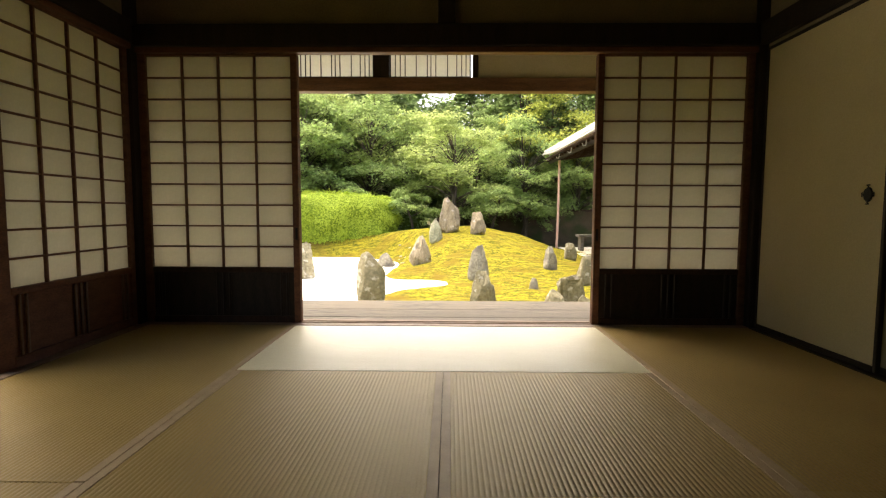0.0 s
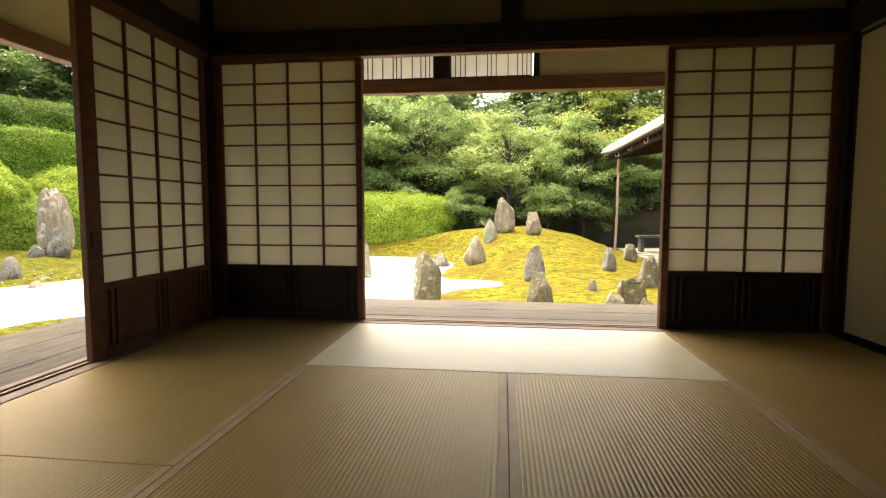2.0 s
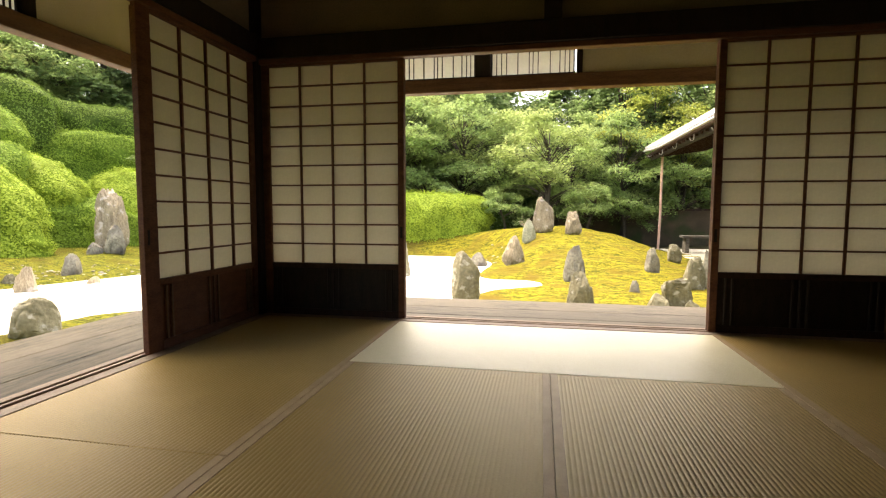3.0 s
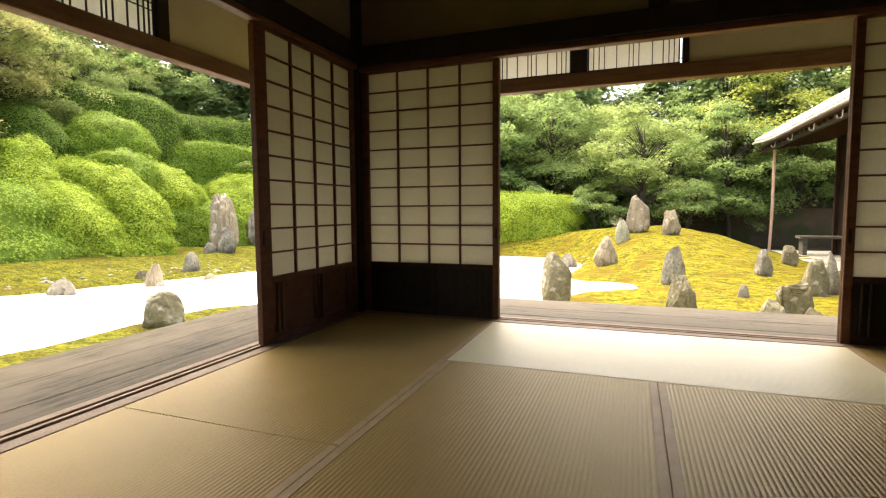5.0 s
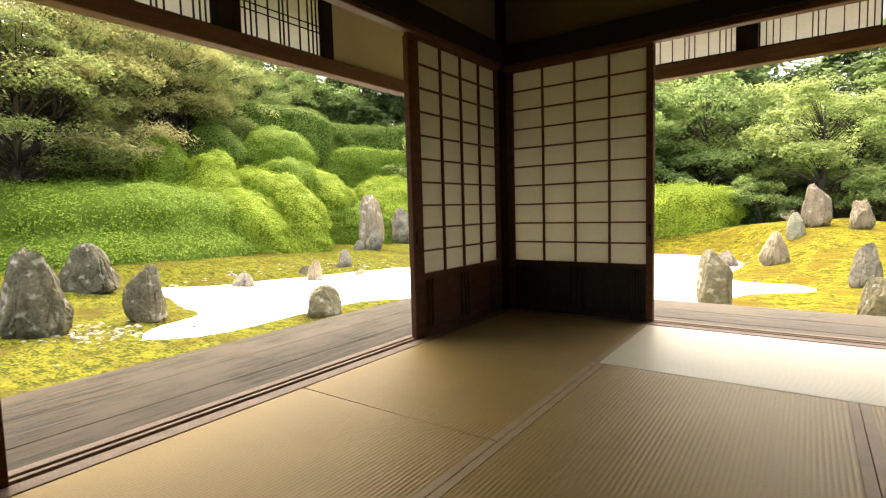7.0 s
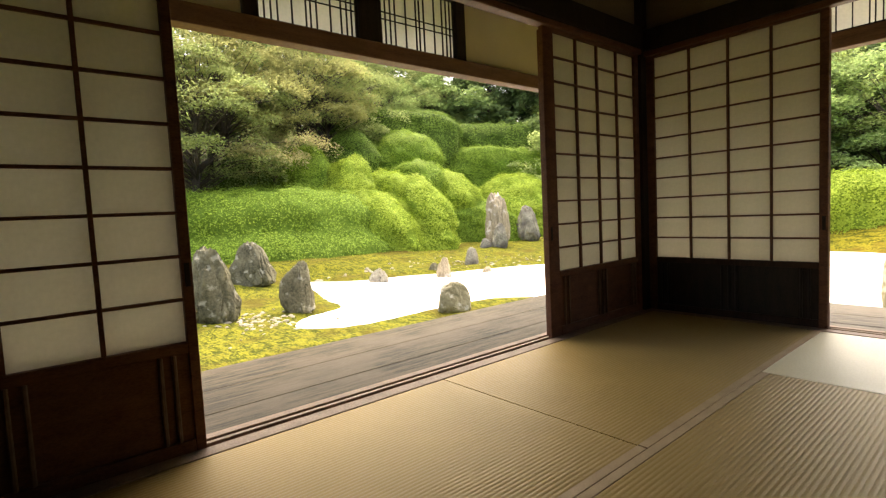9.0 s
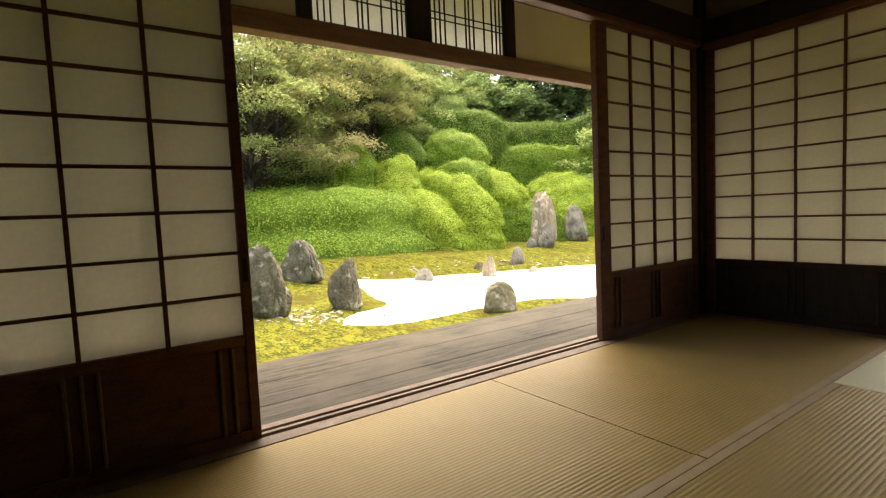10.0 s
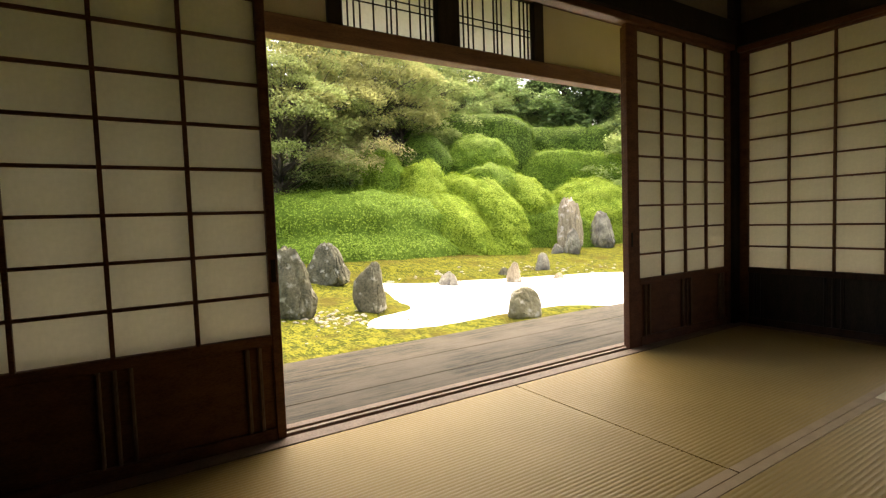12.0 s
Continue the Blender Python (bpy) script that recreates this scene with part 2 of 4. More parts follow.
def tube(bm, pts, radii, sides=7):
    """A tapered limb along points."""
    rings = []
    for i, p in enumerate(pts):
        d = (pts[min(i + 1, len(pts) - 1)] - pts[max(i - 1, 0)]).normalized()
        u = d.orthogonal().normalized()
        w = d.cross(u)
        rings.append([bm.verts.new(p + radii[i] * (math.cos(a) * u + math.sin(a) * w)) for a in [2 * math.pi * k / sides for k in range(sides)]])
    for a, b in zip(rings, rings[1:]):
        best = min(range(sides), key=lambda s: sum((a[k].co - b[(k + s) % sides].co).length for k in range(sides)))
        for k in range(sides):
            bm.faces.new((a[k], a[(k + 1) % sides], b[(k + 1 + best) % sides], b[(k + best) % sides]))
    bm.faces.new(rings[0][::-1])
    bm.faces.new(rings[-1])


def leaf_mesh(name, mat, centres, normals, sizes, rng, long=1.5):
    """Many separate leaves, each a bent diamond of two triangles."""
    n = len(centres)
    normals = normals / np.linalg.norm(normals, axis=1)[:, None]
    r = rng.normal(size=(n, 3))
    u = np.cross(normals, r)
    u /= np.linalg.norm(u, axis=1)[:, None] + 1e-9
    w = np.cross(normals, u)
    s = sizes[:, None]
    co = np.stack([centres - u * s * long / 2, centres + w * s * 0.45 + normals * s * 0.12, centres + u * s * long / 2, centres - w * s * 0.45 + normals * s * 0.12], 1).reshape(-1, 3)
    me = bpy.data.meshes.new(name)
    me.vertices.add(4 * n)
    me.vertices.foreach_set("co", co.ravel())
    base = 4 * np.arange(n)[:, None]
    tri = np.concatenate([base + np.array([[0, 1, 2]]), base + np.array([[0, 2, 3]])], 1).reshape(-1)
    me.loops.add(6 * n)
    me.loops.foreach_set("vertex_index", tri)
    me.polygons.add(2 * n)
    me.polygons.foreach_set("loop_start", 3 * np.arange(2 * n))
    me.update(calc_edges=True)
    me.materials.append(mat)
    return me



# ---- room ----
# posts and beams
for nm, x0, x1, y0, y1 in (("post_1", -0.075, 0.035, -0.082, 0.06), ("post_2", 4.03, 4.15, -0.06, 0.06), ("post_3", -0.075, 0.04, -4.19, -4.07), ("post_4", 4.04, 4.16, -4.19, -4.07)):
    structure(nm, WOOD_BLACK, x0, x1, y0, y1, -0.05, 2.6, "dark wooden corner post of the tatami room", "post")
structure("lintel_front", WOOD_RED, 0.036, 4.029, -0.045, 0.02, 1.765, 1.80, "dark grooved lintel over the paper screens", "lintel")
structure("lintel_left", WOOD_RED, -0.02, 0.045, -4.068, -0.084, 1.775, 1.81, "dark grooved lintel over the paper screens", "lintel")
structure("beam_front", WOOD_BLACK, 0.036, 4.029, -0.06, -0.002, 1.803, 1.94, "dark horizontal tie beam above the lintel", "beam")
structure("beam_left", WOOD_BLACK, 0.0, 0.058, -4.068, -0.084, 1.813, 1.95, "dark horizontal tie beam above the lintel", "beam")
structure("beam_right", WOOD_BLACK, 4.025, 4.07, -4.068, -0.062, 1.803, 1.94, "dark horizontal tie beam above the sliding doors", "beam")
structure("wall_front", PLASTER_DARK, 0.036, 4.029, 0.0, 0.05, 1.802, 2.6, "brown plaster band above the beam", "wall")
structure("wall_left", PLASTER_DARK, -0.055, -0.002, -4.068, -0.084, 1.812, 2.6, "brown plaster band above the beam", "wall")
structure("wall_right", PLASTER_DARK, 4.075, 4.14, -4.068, -0.062, 1.79, 2.6, "brown plaster band above the sliding doors", "wall")
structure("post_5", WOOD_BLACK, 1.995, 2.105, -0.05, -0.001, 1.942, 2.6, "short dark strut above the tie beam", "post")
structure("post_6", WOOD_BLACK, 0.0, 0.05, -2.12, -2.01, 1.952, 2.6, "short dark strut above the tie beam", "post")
# unseen plain walls added to close the room
structure("wall_back", PLASTER_DARK, -0.1, 4.2, -6.1, -6.0, -0.05, 2.6, "plain brown plaster wall closing the room", "wall")
structure("wall_left_back", PLASTER_DARK, -0.06, 0.0, -6.0, -4.19, -0.05, 2.6, "plain brown plaster wall closing the room", "wall")
structure("wall_right_back", PLASTER_DARK, 4.1, 4.2, -6.0, -4.19, -0.05, 2.6, "plain brown plaster wall closing the room", "wall")

ceil_bm = bmesh.new()
for i in range(11):
    box(ceil_bm, -0.1 + 0.392 * i, -0.1 + 0.392 * (i + 1) - 0.003, -6.1, 0.06, 2.6, 2.63)
for i in range(13):
    box(ceil_bm, -0.1, 4.2, -6.0 + 0.48 * i, -5.965 + 0.48 * i, 2.565, 2.6)
tagged(new("ceiling", mesh_of("ceiling", ceil_bm, CEIL)), "dark board ceiling with thin battens", "ceiling", kind="structure")


# floor: subfloor, sills with grooves, mats
structure("floor", WOOD_DARK, -0.1, 4.2, -6.1, 0.1, -0.16, -0.06, "wooden subfloor under the mats", "floor")


def sill(name, along_y, start, end):
    holder = tagged(new(name), "worn wooden sill with two sliding grooves", "sill", kind="structure")
    for a, b, z in ((-0.105, -0.062, 0.0), (-0.0595, -0.042, -0.012), (-0.0395, -0.0185, 0.0), (-0.0165, 0.0125, -0.012), (0.0145, 0.083, 0.002)):
        w = (a, b, start, end) if along_y else (start, end, -b, -a)
        bar("groove" if z < -0.01 else "strip", holder, WOOD_RED if z < -0.01 else WOOD_SILL, *w, -0.06, z, 0.0015)
    return holder


sill("sill_left", True, -4.068, -0.084)
sill("sill_front", False, 0.036, 4.029)


def tatami(x0, x1, y0, y1, long_y, borders, label="straw-coloured rush mat with brown cloth borders on the floor", rush=RUSH_X):
    """A mat with real ribs along its length; borders: which long sides have cloth ('a' low side, 'b' high side)."""
    mat_ob = tagged(new("tatami_mat"), label, "tatami mat", "mats on the room's floor")
    mat_ob.location = (x0, y0, 0)
    w, ln = (x1 - x0, y1 - y0) if long_y else (y1 - y0, x1 - x0)
    ribs, per = round(w / 0.0158), 6
    us = [w * i / (ribs * per) for i in range(ribs * per + 1)]
    vs = [ln * j / 12 for j in range(13)]
    co, faces = [], []
    for v in vs:
        for i, u in enumerate(us):
            z = -0.0019 + 0.0019 * abs(math.sin(math.pi * i / per)) ** 0.7 + 0.0006 * noise.noise((u * 3 + x0, v * 2, y0))
            du = 0.0007 * noise.noise((v * 4, y0, x0))
            co.append((u + du, v, z) if long_y else (v, u + du, z))
    m = len(us)
    for j in range(12):
        for i in range(m - 1):
            q = (j * m + i, j * m + i + 1, (j + 1) * m + i + 1, (j + 1) * m + i)
            faces.append(q if long_y else q[::-1])
    me = bpy.data.meshes.new("rush_cover")
    me.from_pydata(co, [], faces)
    me.materials.append(rush)
    me.shade_smooth()
    part("rush_cover", me, None, mat_ob)
    bar("core", mat_ob, rush, 0.002, x1 - x0 - 0.002, 0.002, y1 - y0 - 0.002, -0.058, -0.003, 0.002)
    for side in borders:
        a, b = (0.0, 0.032) if side == "a" else (w - 0.032, w)
        if long_y:
            bar("cloth_border", mat_ob, HERI, a, b, 0, y1 - y0, -0.02, 0.0012, 0.001)
        else:
            bar("cloth_border", mat_ob, HERI, 0, x1 - x0, a, b, -0.02, 0.0012, 0.001)
    return mat_ob


PLAIN = "straw-coloured rush mat, coloured pale for its sheen in the garden light"
tatami(0.085, 1.064, -2.016, -0.086, True, "b")
tatami(0.085, 1.064, -3.96, -2.023, True, "b")
tatami(1.066, 3.028, -1.015, -0.086, False, "", PLAIN, RUSH_SHEEN)
tatami(1.066, 2.047, -2.985, -1.026, True, "ab")
tatami(2.049, 3.028, -2.985, -1.026, True, "ab")
tatami(1.066, 3.028, -3.96, -2.99, False, "ab")
tatami(3.03, 4.02, -2.018, -0.065, True, "a")
tatami(3.03, 4.02, -3.96, -2.023, True, "a")
for i in range(4):
    tatami(0.085 + 0.985 * i, 0.085 + 0.985 * (i + 1) - 0.003, -5.99, -3.965, True, "ab")


# paper screens
PANE_CACHE = {}


def shoji(name, m, width, stile0, stile1, pulls, label, board=WOOD_RED, ribs=WOOD_BATTEN, low_rail=WOOD_RED, rows=10, top=1.752):
    """A sliding paper screen; its own x runs along the wall, -y is the room's side."""
    s = tagged(new("sliding_screen"), label, "paper screen", "sliding paper screens")
    s.matrix_world = m
    low, mid = 0.045, 0.375
    t0, t1 = -0.016, 0.012
    a, b = stile0, width - stile1
    bar("stile", s, WOOD_RED, 0, stile0, t0, t1, -0.008, 1.772)
    bar("stile", s, WOOD_RED, b, width, t0, t1, -0.008, 1.772)
    bar("bottom_rail", s, low_rail, a, b, t0, t1, -0.008, low)
    bar("middle_rail", s, low_rail, a, b, t0, t1, mid - 0.035, mid)
    bar("top_rail", s, WOOD_RED, a, b, t0, t1, top, 1.772)
    bar("lower_board", s, board, a, b, -0.003, 0.003, low, mid - 0.035, 0.001)
    c = (a + b) / 2
    for u in (a + 0.045, a + 0.085, c - 0.042, c, c + 0.042, b - 0.085, b - 0.045):
        bar("batten", s, ribs, u - 0.007, u + 0.007, -0.019, -0.0035, low, mid - 0.035, 0.004)
    cw, rh = (b - a) / 4, (top - mid) / rows
    for i in range(1, 4):
        bar("upright_lattice_bar", s, WOOD_RED, a + cw * i - 0.0065, a + cw * i + 0.0065, -0.014, 0.003, mid, top, 0.001)
    for j in range(1, rows):
        bar("cross_lattice_bar", s, WOOD_RED, a, b, -0.011, 0.0025, mid + rh * j - 0.0054, mid + rh * j + 0.0054, 0.001)
    key = (round(cw, 3), round(rh, 3))
    if key not in PANE_CACHE:
        bm = bmesh.new()
        bmesh.ops.create_grid(bm, x_segments=3, y_segments=2, size=0.5, matrix=Matrix.Diagonal((cw - 0.002, rh - 0.002, 1, 1)))
        bmesh.ops.rotate(bm, verts=bm.verts, cent=(0, 0, 0), matrix=Matrix.Rotation(radians(90), 3, "X"))
        PANE_CACHE[key] = mesh_of("pane", bm, PAPER)
    for i in range(4):
        for j in range(rows):
            p = new("pane", PANE_CACHE[key])
            p.parent, p.location = s, (a + cw * (i + 0.5), 0.0045, mid + rh * (j + 0.5))
    for u in pulls:
        part("finger_pull", box(bmesh.new(), u - 0.009, u + 0.009, -0.0175, -0.014, 0.56, 0.64, 0.002), WOOD_BLACK, s, "small recessed dark finger pull")
    return s


left_turn = pose(0, 0, 0, 0, 0, 90)
# front screens: lower boards, battens and low rails near-black instead of red-brown
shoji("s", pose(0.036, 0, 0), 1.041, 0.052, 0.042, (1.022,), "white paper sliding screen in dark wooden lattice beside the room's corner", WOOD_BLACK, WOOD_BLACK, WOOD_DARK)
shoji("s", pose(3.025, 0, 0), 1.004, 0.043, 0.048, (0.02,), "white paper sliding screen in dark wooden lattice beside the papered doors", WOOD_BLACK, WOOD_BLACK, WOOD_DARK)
shoji("s", pose(0, -1.127, 0.008) @ left_turn, 1.043, 0.098, 0.046, (0.03,), "white paper sliding screen with red-brown frame facing the moss bank")
shoji("s", pose(0, -4.045, -0.002) @ left_turn, 1.025, 0.06, 0.033, (1.008,), "white paper sliding screen pushed to the end of the opening", rows=9, top=1.664)
# their partners, slid behind them in the outer groove
BEHIND = "white paper sliding screen slid behind its neighbour in the outer groove"
shoji("s", pose(0.036, 0.044, 0), 1.036, 0.05, 0.042, (), BEHIND)
shoji("s", pose(3.03, 0.044, 0), 0.999, 0.043, 0.048, (), BEHIND)
shoji("s", pose(-0.046, -1.085, 0.008) @ left_turn, 1.0, 0.06, 0.05, (), BEHIND)
shoji("s", pose(-0.046, -4.045, 0.008) @ left_turn, 1.02, 0.06, 0.033, (), BEHIND, rows=9, top=1.672)


# papered sliding doors on the right
def fusuma(y0, y1, x, pull):
    d = tagged(new("papered_door"), "plain ochre papered sliding door in thin black frame", "sliding door", "papered sliding doors")
    d.location = (x, y0, 0)
    w, top = y1 - y0, 1.786
    bar("panel", d, FUSUMA, 0.003, 0.02, 0.02, w - 0.02, 0.03, top - 0.02, 0.001)
    bar("frame_side", d, WOOD_BLACK, -0.002, 0.024, 0, 0.02, 0.0, top)
    bar("frame_side", d, WOOD_BLACK, -0.002, 0.024, w - 0.02, w, 0.0, top)
    bar("frame_bottom", d, WOOD_BLACK, -0.002, 0.024, 0.02, w - 0.02, 0.0, 0.03)
    bar("frame_top", d, WOOD_BLACK, -0.002, 0.024, 0.02, w - 0.02, top - 0.02, top)
    bm = bmesh.new()
    bmesh.ops.create_cone(bm, cap_ends=True, segments=20, radius1=0.027, radius2=0.024, depth=0.006, matrix=Matrix.Translation((0, pull, 0.84)) @ Matrix.Rotation(radians(-90), 4, "Y") @ Matrix.Diagonal((1.35, 1, 1, 1)))
    for dy, dz, ry, rz in ((0, 0.045, 0.011, 0.003), (0, -0.045, 0.011, 0.003), (0.034, 0, 0.003, 0.011), (-0.034, 0, 0.003, 0.011), (0, 0.039, 0.003, 0.006), (0, -0.039, 0.003, 0.006), (0.03, 0, 0.006, 0.003), (-0.03, 0, 0.006, 0.003)):
        box(bm, -0.002, 0.002, pull + dy - ry, pull + dy + ry, 0.84 + dz - rz, 0.84 + dz + rz, 0.001)
    part("door_pull", bm, IRON, d, "black oval iron door pull with four small points")
    return d


fusuma(-1.01, -0.062, 4.072, 0.11)
fusuma(-1.93, -0.95, 4.1, 0.89)
fusuma(-2.99, -1.93, 4.072, 0.085)
fusuma(-4.066, -2.96, 4.1, 0.95)
structure("sill_right", WOOD_BLACK, 4.022, 4.14, -4.066, -0.062, -0.06, -0.001, "dark grooved sill under the papered doors", "sill")

# ---- veranda ----
veranda = tagged(new("veranda"), "weathered grey wooden veranda wrapping the room's corner", "veranda", kind="structure")
edges = (-0.107, -0.42, -0.75, -1.13)
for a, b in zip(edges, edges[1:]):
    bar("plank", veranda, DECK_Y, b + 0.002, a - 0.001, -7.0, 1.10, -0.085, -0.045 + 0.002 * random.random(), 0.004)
for a, b in zip((0.107, 0.40, 0.71, 1.10), (0.40, 0.71, 1.10)):
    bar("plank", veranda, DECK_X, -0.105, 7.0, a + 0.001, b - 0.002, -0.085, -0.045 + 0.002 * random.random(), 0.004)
bar("edge_joist", veranda, WOOD_DARK, -1.10, -1.02, -7.0, 1.07, -0.2, -0.086)
bar("edge_joist", veranda, WOOD_DARK, -1.018, 7.0, 0.99, 1.07, -0.2, -0.086)
for x, y in ((-1.06, -5.5), (-1.06, -3.0), (-1.06, -1.0), (-1.06, 1.03), (1.0, 1.03), (3.0, 1.03), (5.0, 1.03)):
    bar("stub_post", veranda, WOOD_DARK, x - 0.05, x + 0.05, y - 0.05, y + 0.05, -0.78, -0.2)
for nm, x, y in (("post_7", -0.99, 1.02), ("post_8", -0.99, -5.4), ("post_9", 5.6, 1.02)):
    structure(nm, WOOD_RED, x - 0.05, x + 0.05, y - 0.05, y + 0.05, -0.044, 2.42, "square veranda post of red-brown wood", "post")
structure("veranda_lintel_left", WOOD_BEAM, -1.035, -0.935, -5.35, 0.965, 1.765, 1.872, "long brown lintel over the veranda's edge", "lintel")
structure("veranda_lintel_front", WOOD_BEAM, -0.935, 5.545, 0.97, 1.07, 1.755, 1.868, "long brown lintel over the veranda's edge", "lintel")
structure("veranda_beam_left", WOOD_RED, -1.04, -0.94, -5.35, 0.965, 2.30, 2.42, "upper beam over the transom screens", "beam")
structure("veranda_beam_front", WOOD_RED, -0.935, 5.545, 0.97, 1.07, 2.30, 2.42, "upper beam over the transom screens", "beam")


def transom_wall(name, along_y, spans):
    """Fills the band over the veranda lintel: plaster fields and dark dividers."""
    for i, (kind, a, b) in enumerate(spans):
        z0 = 1.874 if along_y else 1.87
        w = (-1.0, -0.975, a, b) if along_y else (a, b, 1.005, 1.03)
        d = (-1.02, -0.955, a, b) if along_y else (a, b, 0.985, 1.05)
        if kind == "plaster":
            structure(name + "_plaster_" + str(i), PLASTER, *w, z0, 2.298, "warm grey plaster field over the veranda lintel", "wall")
        else:
            structure(name + "_divider_" + str(i), WOOD_BLACK, *d, z0, 2.298, "black upright divider between transom screens", "divider")


transom_wall("transom_left", True, (("plaster", -5.3, -2.43), ("divider", -2.428, -2.345), ("divider", -1.70, -1.53), ("divider", -0.875, -0.782), ("plaster", -0.78, 0.96)))
transom_wall("transom_front", False, (("plaster", -0.93, 0.70), ("divider", 0.702, 0.76), ("divider", 1.43, 1.56), ("divider", 2.262, 2.308), ("plaster", 2.31, 5.54)))


def transom(m, width, rows):
    """A transom screen: paper behind grouped upright bars and short cross bars."""
    s = tagged(new("transom_screen"), "white paper transom screen with grouped black bars", "transom", "transom screens over the veranda")
    s.matrix_world = m
    h = 0.422
    bar("frame_bottom", s, WOOD_BLACK, 0, width, -0.012, 0.01, 0, 0.012, 0.001)
    bar("frame_top", s, WOOD_BLACK, 0, width, -0.012, 0.01, h - 0.012, h, 0.001)
    bar("frame_side", s, WOOD_BLACK, 0, 0.01, -0.012, 0.01, 0.012, h - 0.012, 0.001)
    bar("frame_side", s, WOOD_BLACK, width - 0.01, width, -0.012, 0.01, 0.012, h - 0.012, 0.001)
    sheet = bmesh.new()
    bmesh.ops.create_grid(sheet, x_segments=4, y_segments=3, size=0.5, matrix=Matrix.Translation((width / 2, 0.004, h / 2)) @ Matrix.Rotation(radians(90), 4, "X") @ Matrix.Diagonal((width - 0.02, h - 0.024, 1, 1)))
    part("paper", sheet, PAPER, s)
    us = [0.045, 0.085, 0.125, 0.215, 0.305, 0.335, 0.375, 0.47, 0.545, 0.585, 0.62]
    k = width / 0.66
    for u in us:
        bar("upright_bar", s, WOOD_BLACK, u * k - 0.0035, u * k + 0.0035, -0.009, 0.003, 0.012, h - 0.012, 0.0008)
    for z, u0, u1 in rows:
        bar("cross_bar", s, WOOD_BLACK, u0 * k, u1 * k, -0.007, 0.001, z - 0.0035, z + 0.0035, 0.0008)
    return s


ROWS = ((0.17, 0.0, 0.66), (0.215, 0.0, 0.66))
transom(pose(-0.985, -1.528, 1.876) @ left_turn, 0.651, ROWS)
transom(pose(-0.985, -2.343, 1.876) @ left_turn, 0.641, ROWS)
transom(pose(1.562, 1.015, 1.872), 0.685, ((0.195, 0.0, 0.66), (0.235, 0.0, 0.66)))
transom(pose(0.762, 1.015, 1.872), 0.666, ((0.195, 0.0, 0.66), (0.235, 0.0, 0.66)))

# roof over room and veranda, deep eaves
roof_bm = bmesh.new()
outer = [(-1.5, 1.53, 2.36), (9.0, 1.53, 2.36), (9.0, -8.0, 2.36), (-1.5, -8.0, 2.36)]
inner = [(-0.9, 0.95, 2.47), (8.0, 0.95, 2.47), (8.0, -7.0, 2.47), (-0.9, -7.0, 2.47)]
peak = [(1.5, -1.5, 4.2), (6.0, -1.5, 4.2), (6.0, -4.5, 4.2), (1.5, -4.5, 4.2)]
low = [roof_bm.verts.new(p) for p in outer]
mid = [roof_bm.verts.new(p) for p in inner]
up = [roof_bm.verts.new((x, y, z + 0.12)) for x, y, z in outer]
pk = [roof_bm.verts.new(p) for p in peak]
for i in range(4):
    j = (i + 1) % 4
    roof_bm.faces.new((low[i], low[j], mid[j], mid[i]))
    roof_bm.faces.new((low[i], up[i], up[j], low[j]))
    roof_bm.faces.new((up[i], pk[i], pk[j], up[j]))
roof_bm.faces.new(pk)
roof_bm.faces.new(mid[::-1])
tagged(new("roof", mesh_of("roof", roof_bm, CEIL)), "deep-eaved roof over room and veranda", "roof", kind="structure")

# ---- garden ground ----
SAND_Z = -0.75


def seg(x, y, x0, y0, x1, y1, r):
    """Signed distance to a rounded bar on the plan."""
    dx, dy = x1 - x0, y1 - y0
    k = max(0.0, min(1.0, ((x - x0) * dx + (y - y0) * dy) / (dx * dx + dy * dy + 1e-9)))
    return math.hypot(x - x0 - k * dx, y - y0 - k * dy) - r


def step(a, b, v):
    k = max(0.0, min(1.0, (v - a) / (b - a)))
    return k * k * (3 - 2 * k)


def shore(x, y):
    """Distance from the white sand: below zero on it."""
    d = [seg(x, y, -6.3, 2.9, -5.2, 5.6, 2.05), seg(x, y, -4.4, 6.5, -2.0, 10.4, 2.2), seg(x, y, -1.4, 7.0, -1.4, 10.6, 1.95),
         seg(x, y, 0.0, 6.3, 1.5, 7.0, 0.55), seg(x, y, -0.6, 4.6, -0.4, 6.4, 1.15), seg(x, y, -9.0, 1.6, -7.2, 2.3, 0.5),
         seg(x, y, -4.85, 0.1, -5.0, 1.4, 0.62), seg(x, y, -3.6, 4.2, -0.8, 5.4, 0.9)]
    k = 0.35
    near = min(d)
    return near - k * math.log(sum(math.exp((near - v) / k) for v in d))


def height(x, y):
    s = shore(x, y)
    bank = 0.06 * step(0.0, 0.22, s)
    front = step(-9, -6, x + 0.5 * (y - 8)) * step(7.0, 15.0, y) * (1 - step(4.4, 6.4, x))
    wide = 2.0 if x > 2.6 else 3.4
    mound = math.exp(-((x - 2.6) / wide) ** 2 - ((y - 13.2) / 4.2) ** 2)
    h = SAND_Z + bank + step(0.0, 1.5, s) * (0.42 * front + 0.53 * mound) + 0.42 * step(6.8, 13.0, -x) * step(0.0, 1.2, s)
    hill = 0.42 * min(16.0, max(0.0, -x - 13.0)) * step(0, 1, (-x - 13.0) / 4)
    return h + hill


def ground_height(x, y):
    h = height(x, y)
    s = shore(x, y)
    if s < 0:
        return SAND_Z - 0.05 * step(0, 0.25, -s)
    lump = 0.05 * noise.noise((x * 0.9, y * 1.3, 0)) + 0.03 * noise.noise((x * 2.6, y * 3.6, 3)) + 0.008 * noise.noise((x * 13, y * 13, 7))
    return h + lump * step(0, 0.4, s)


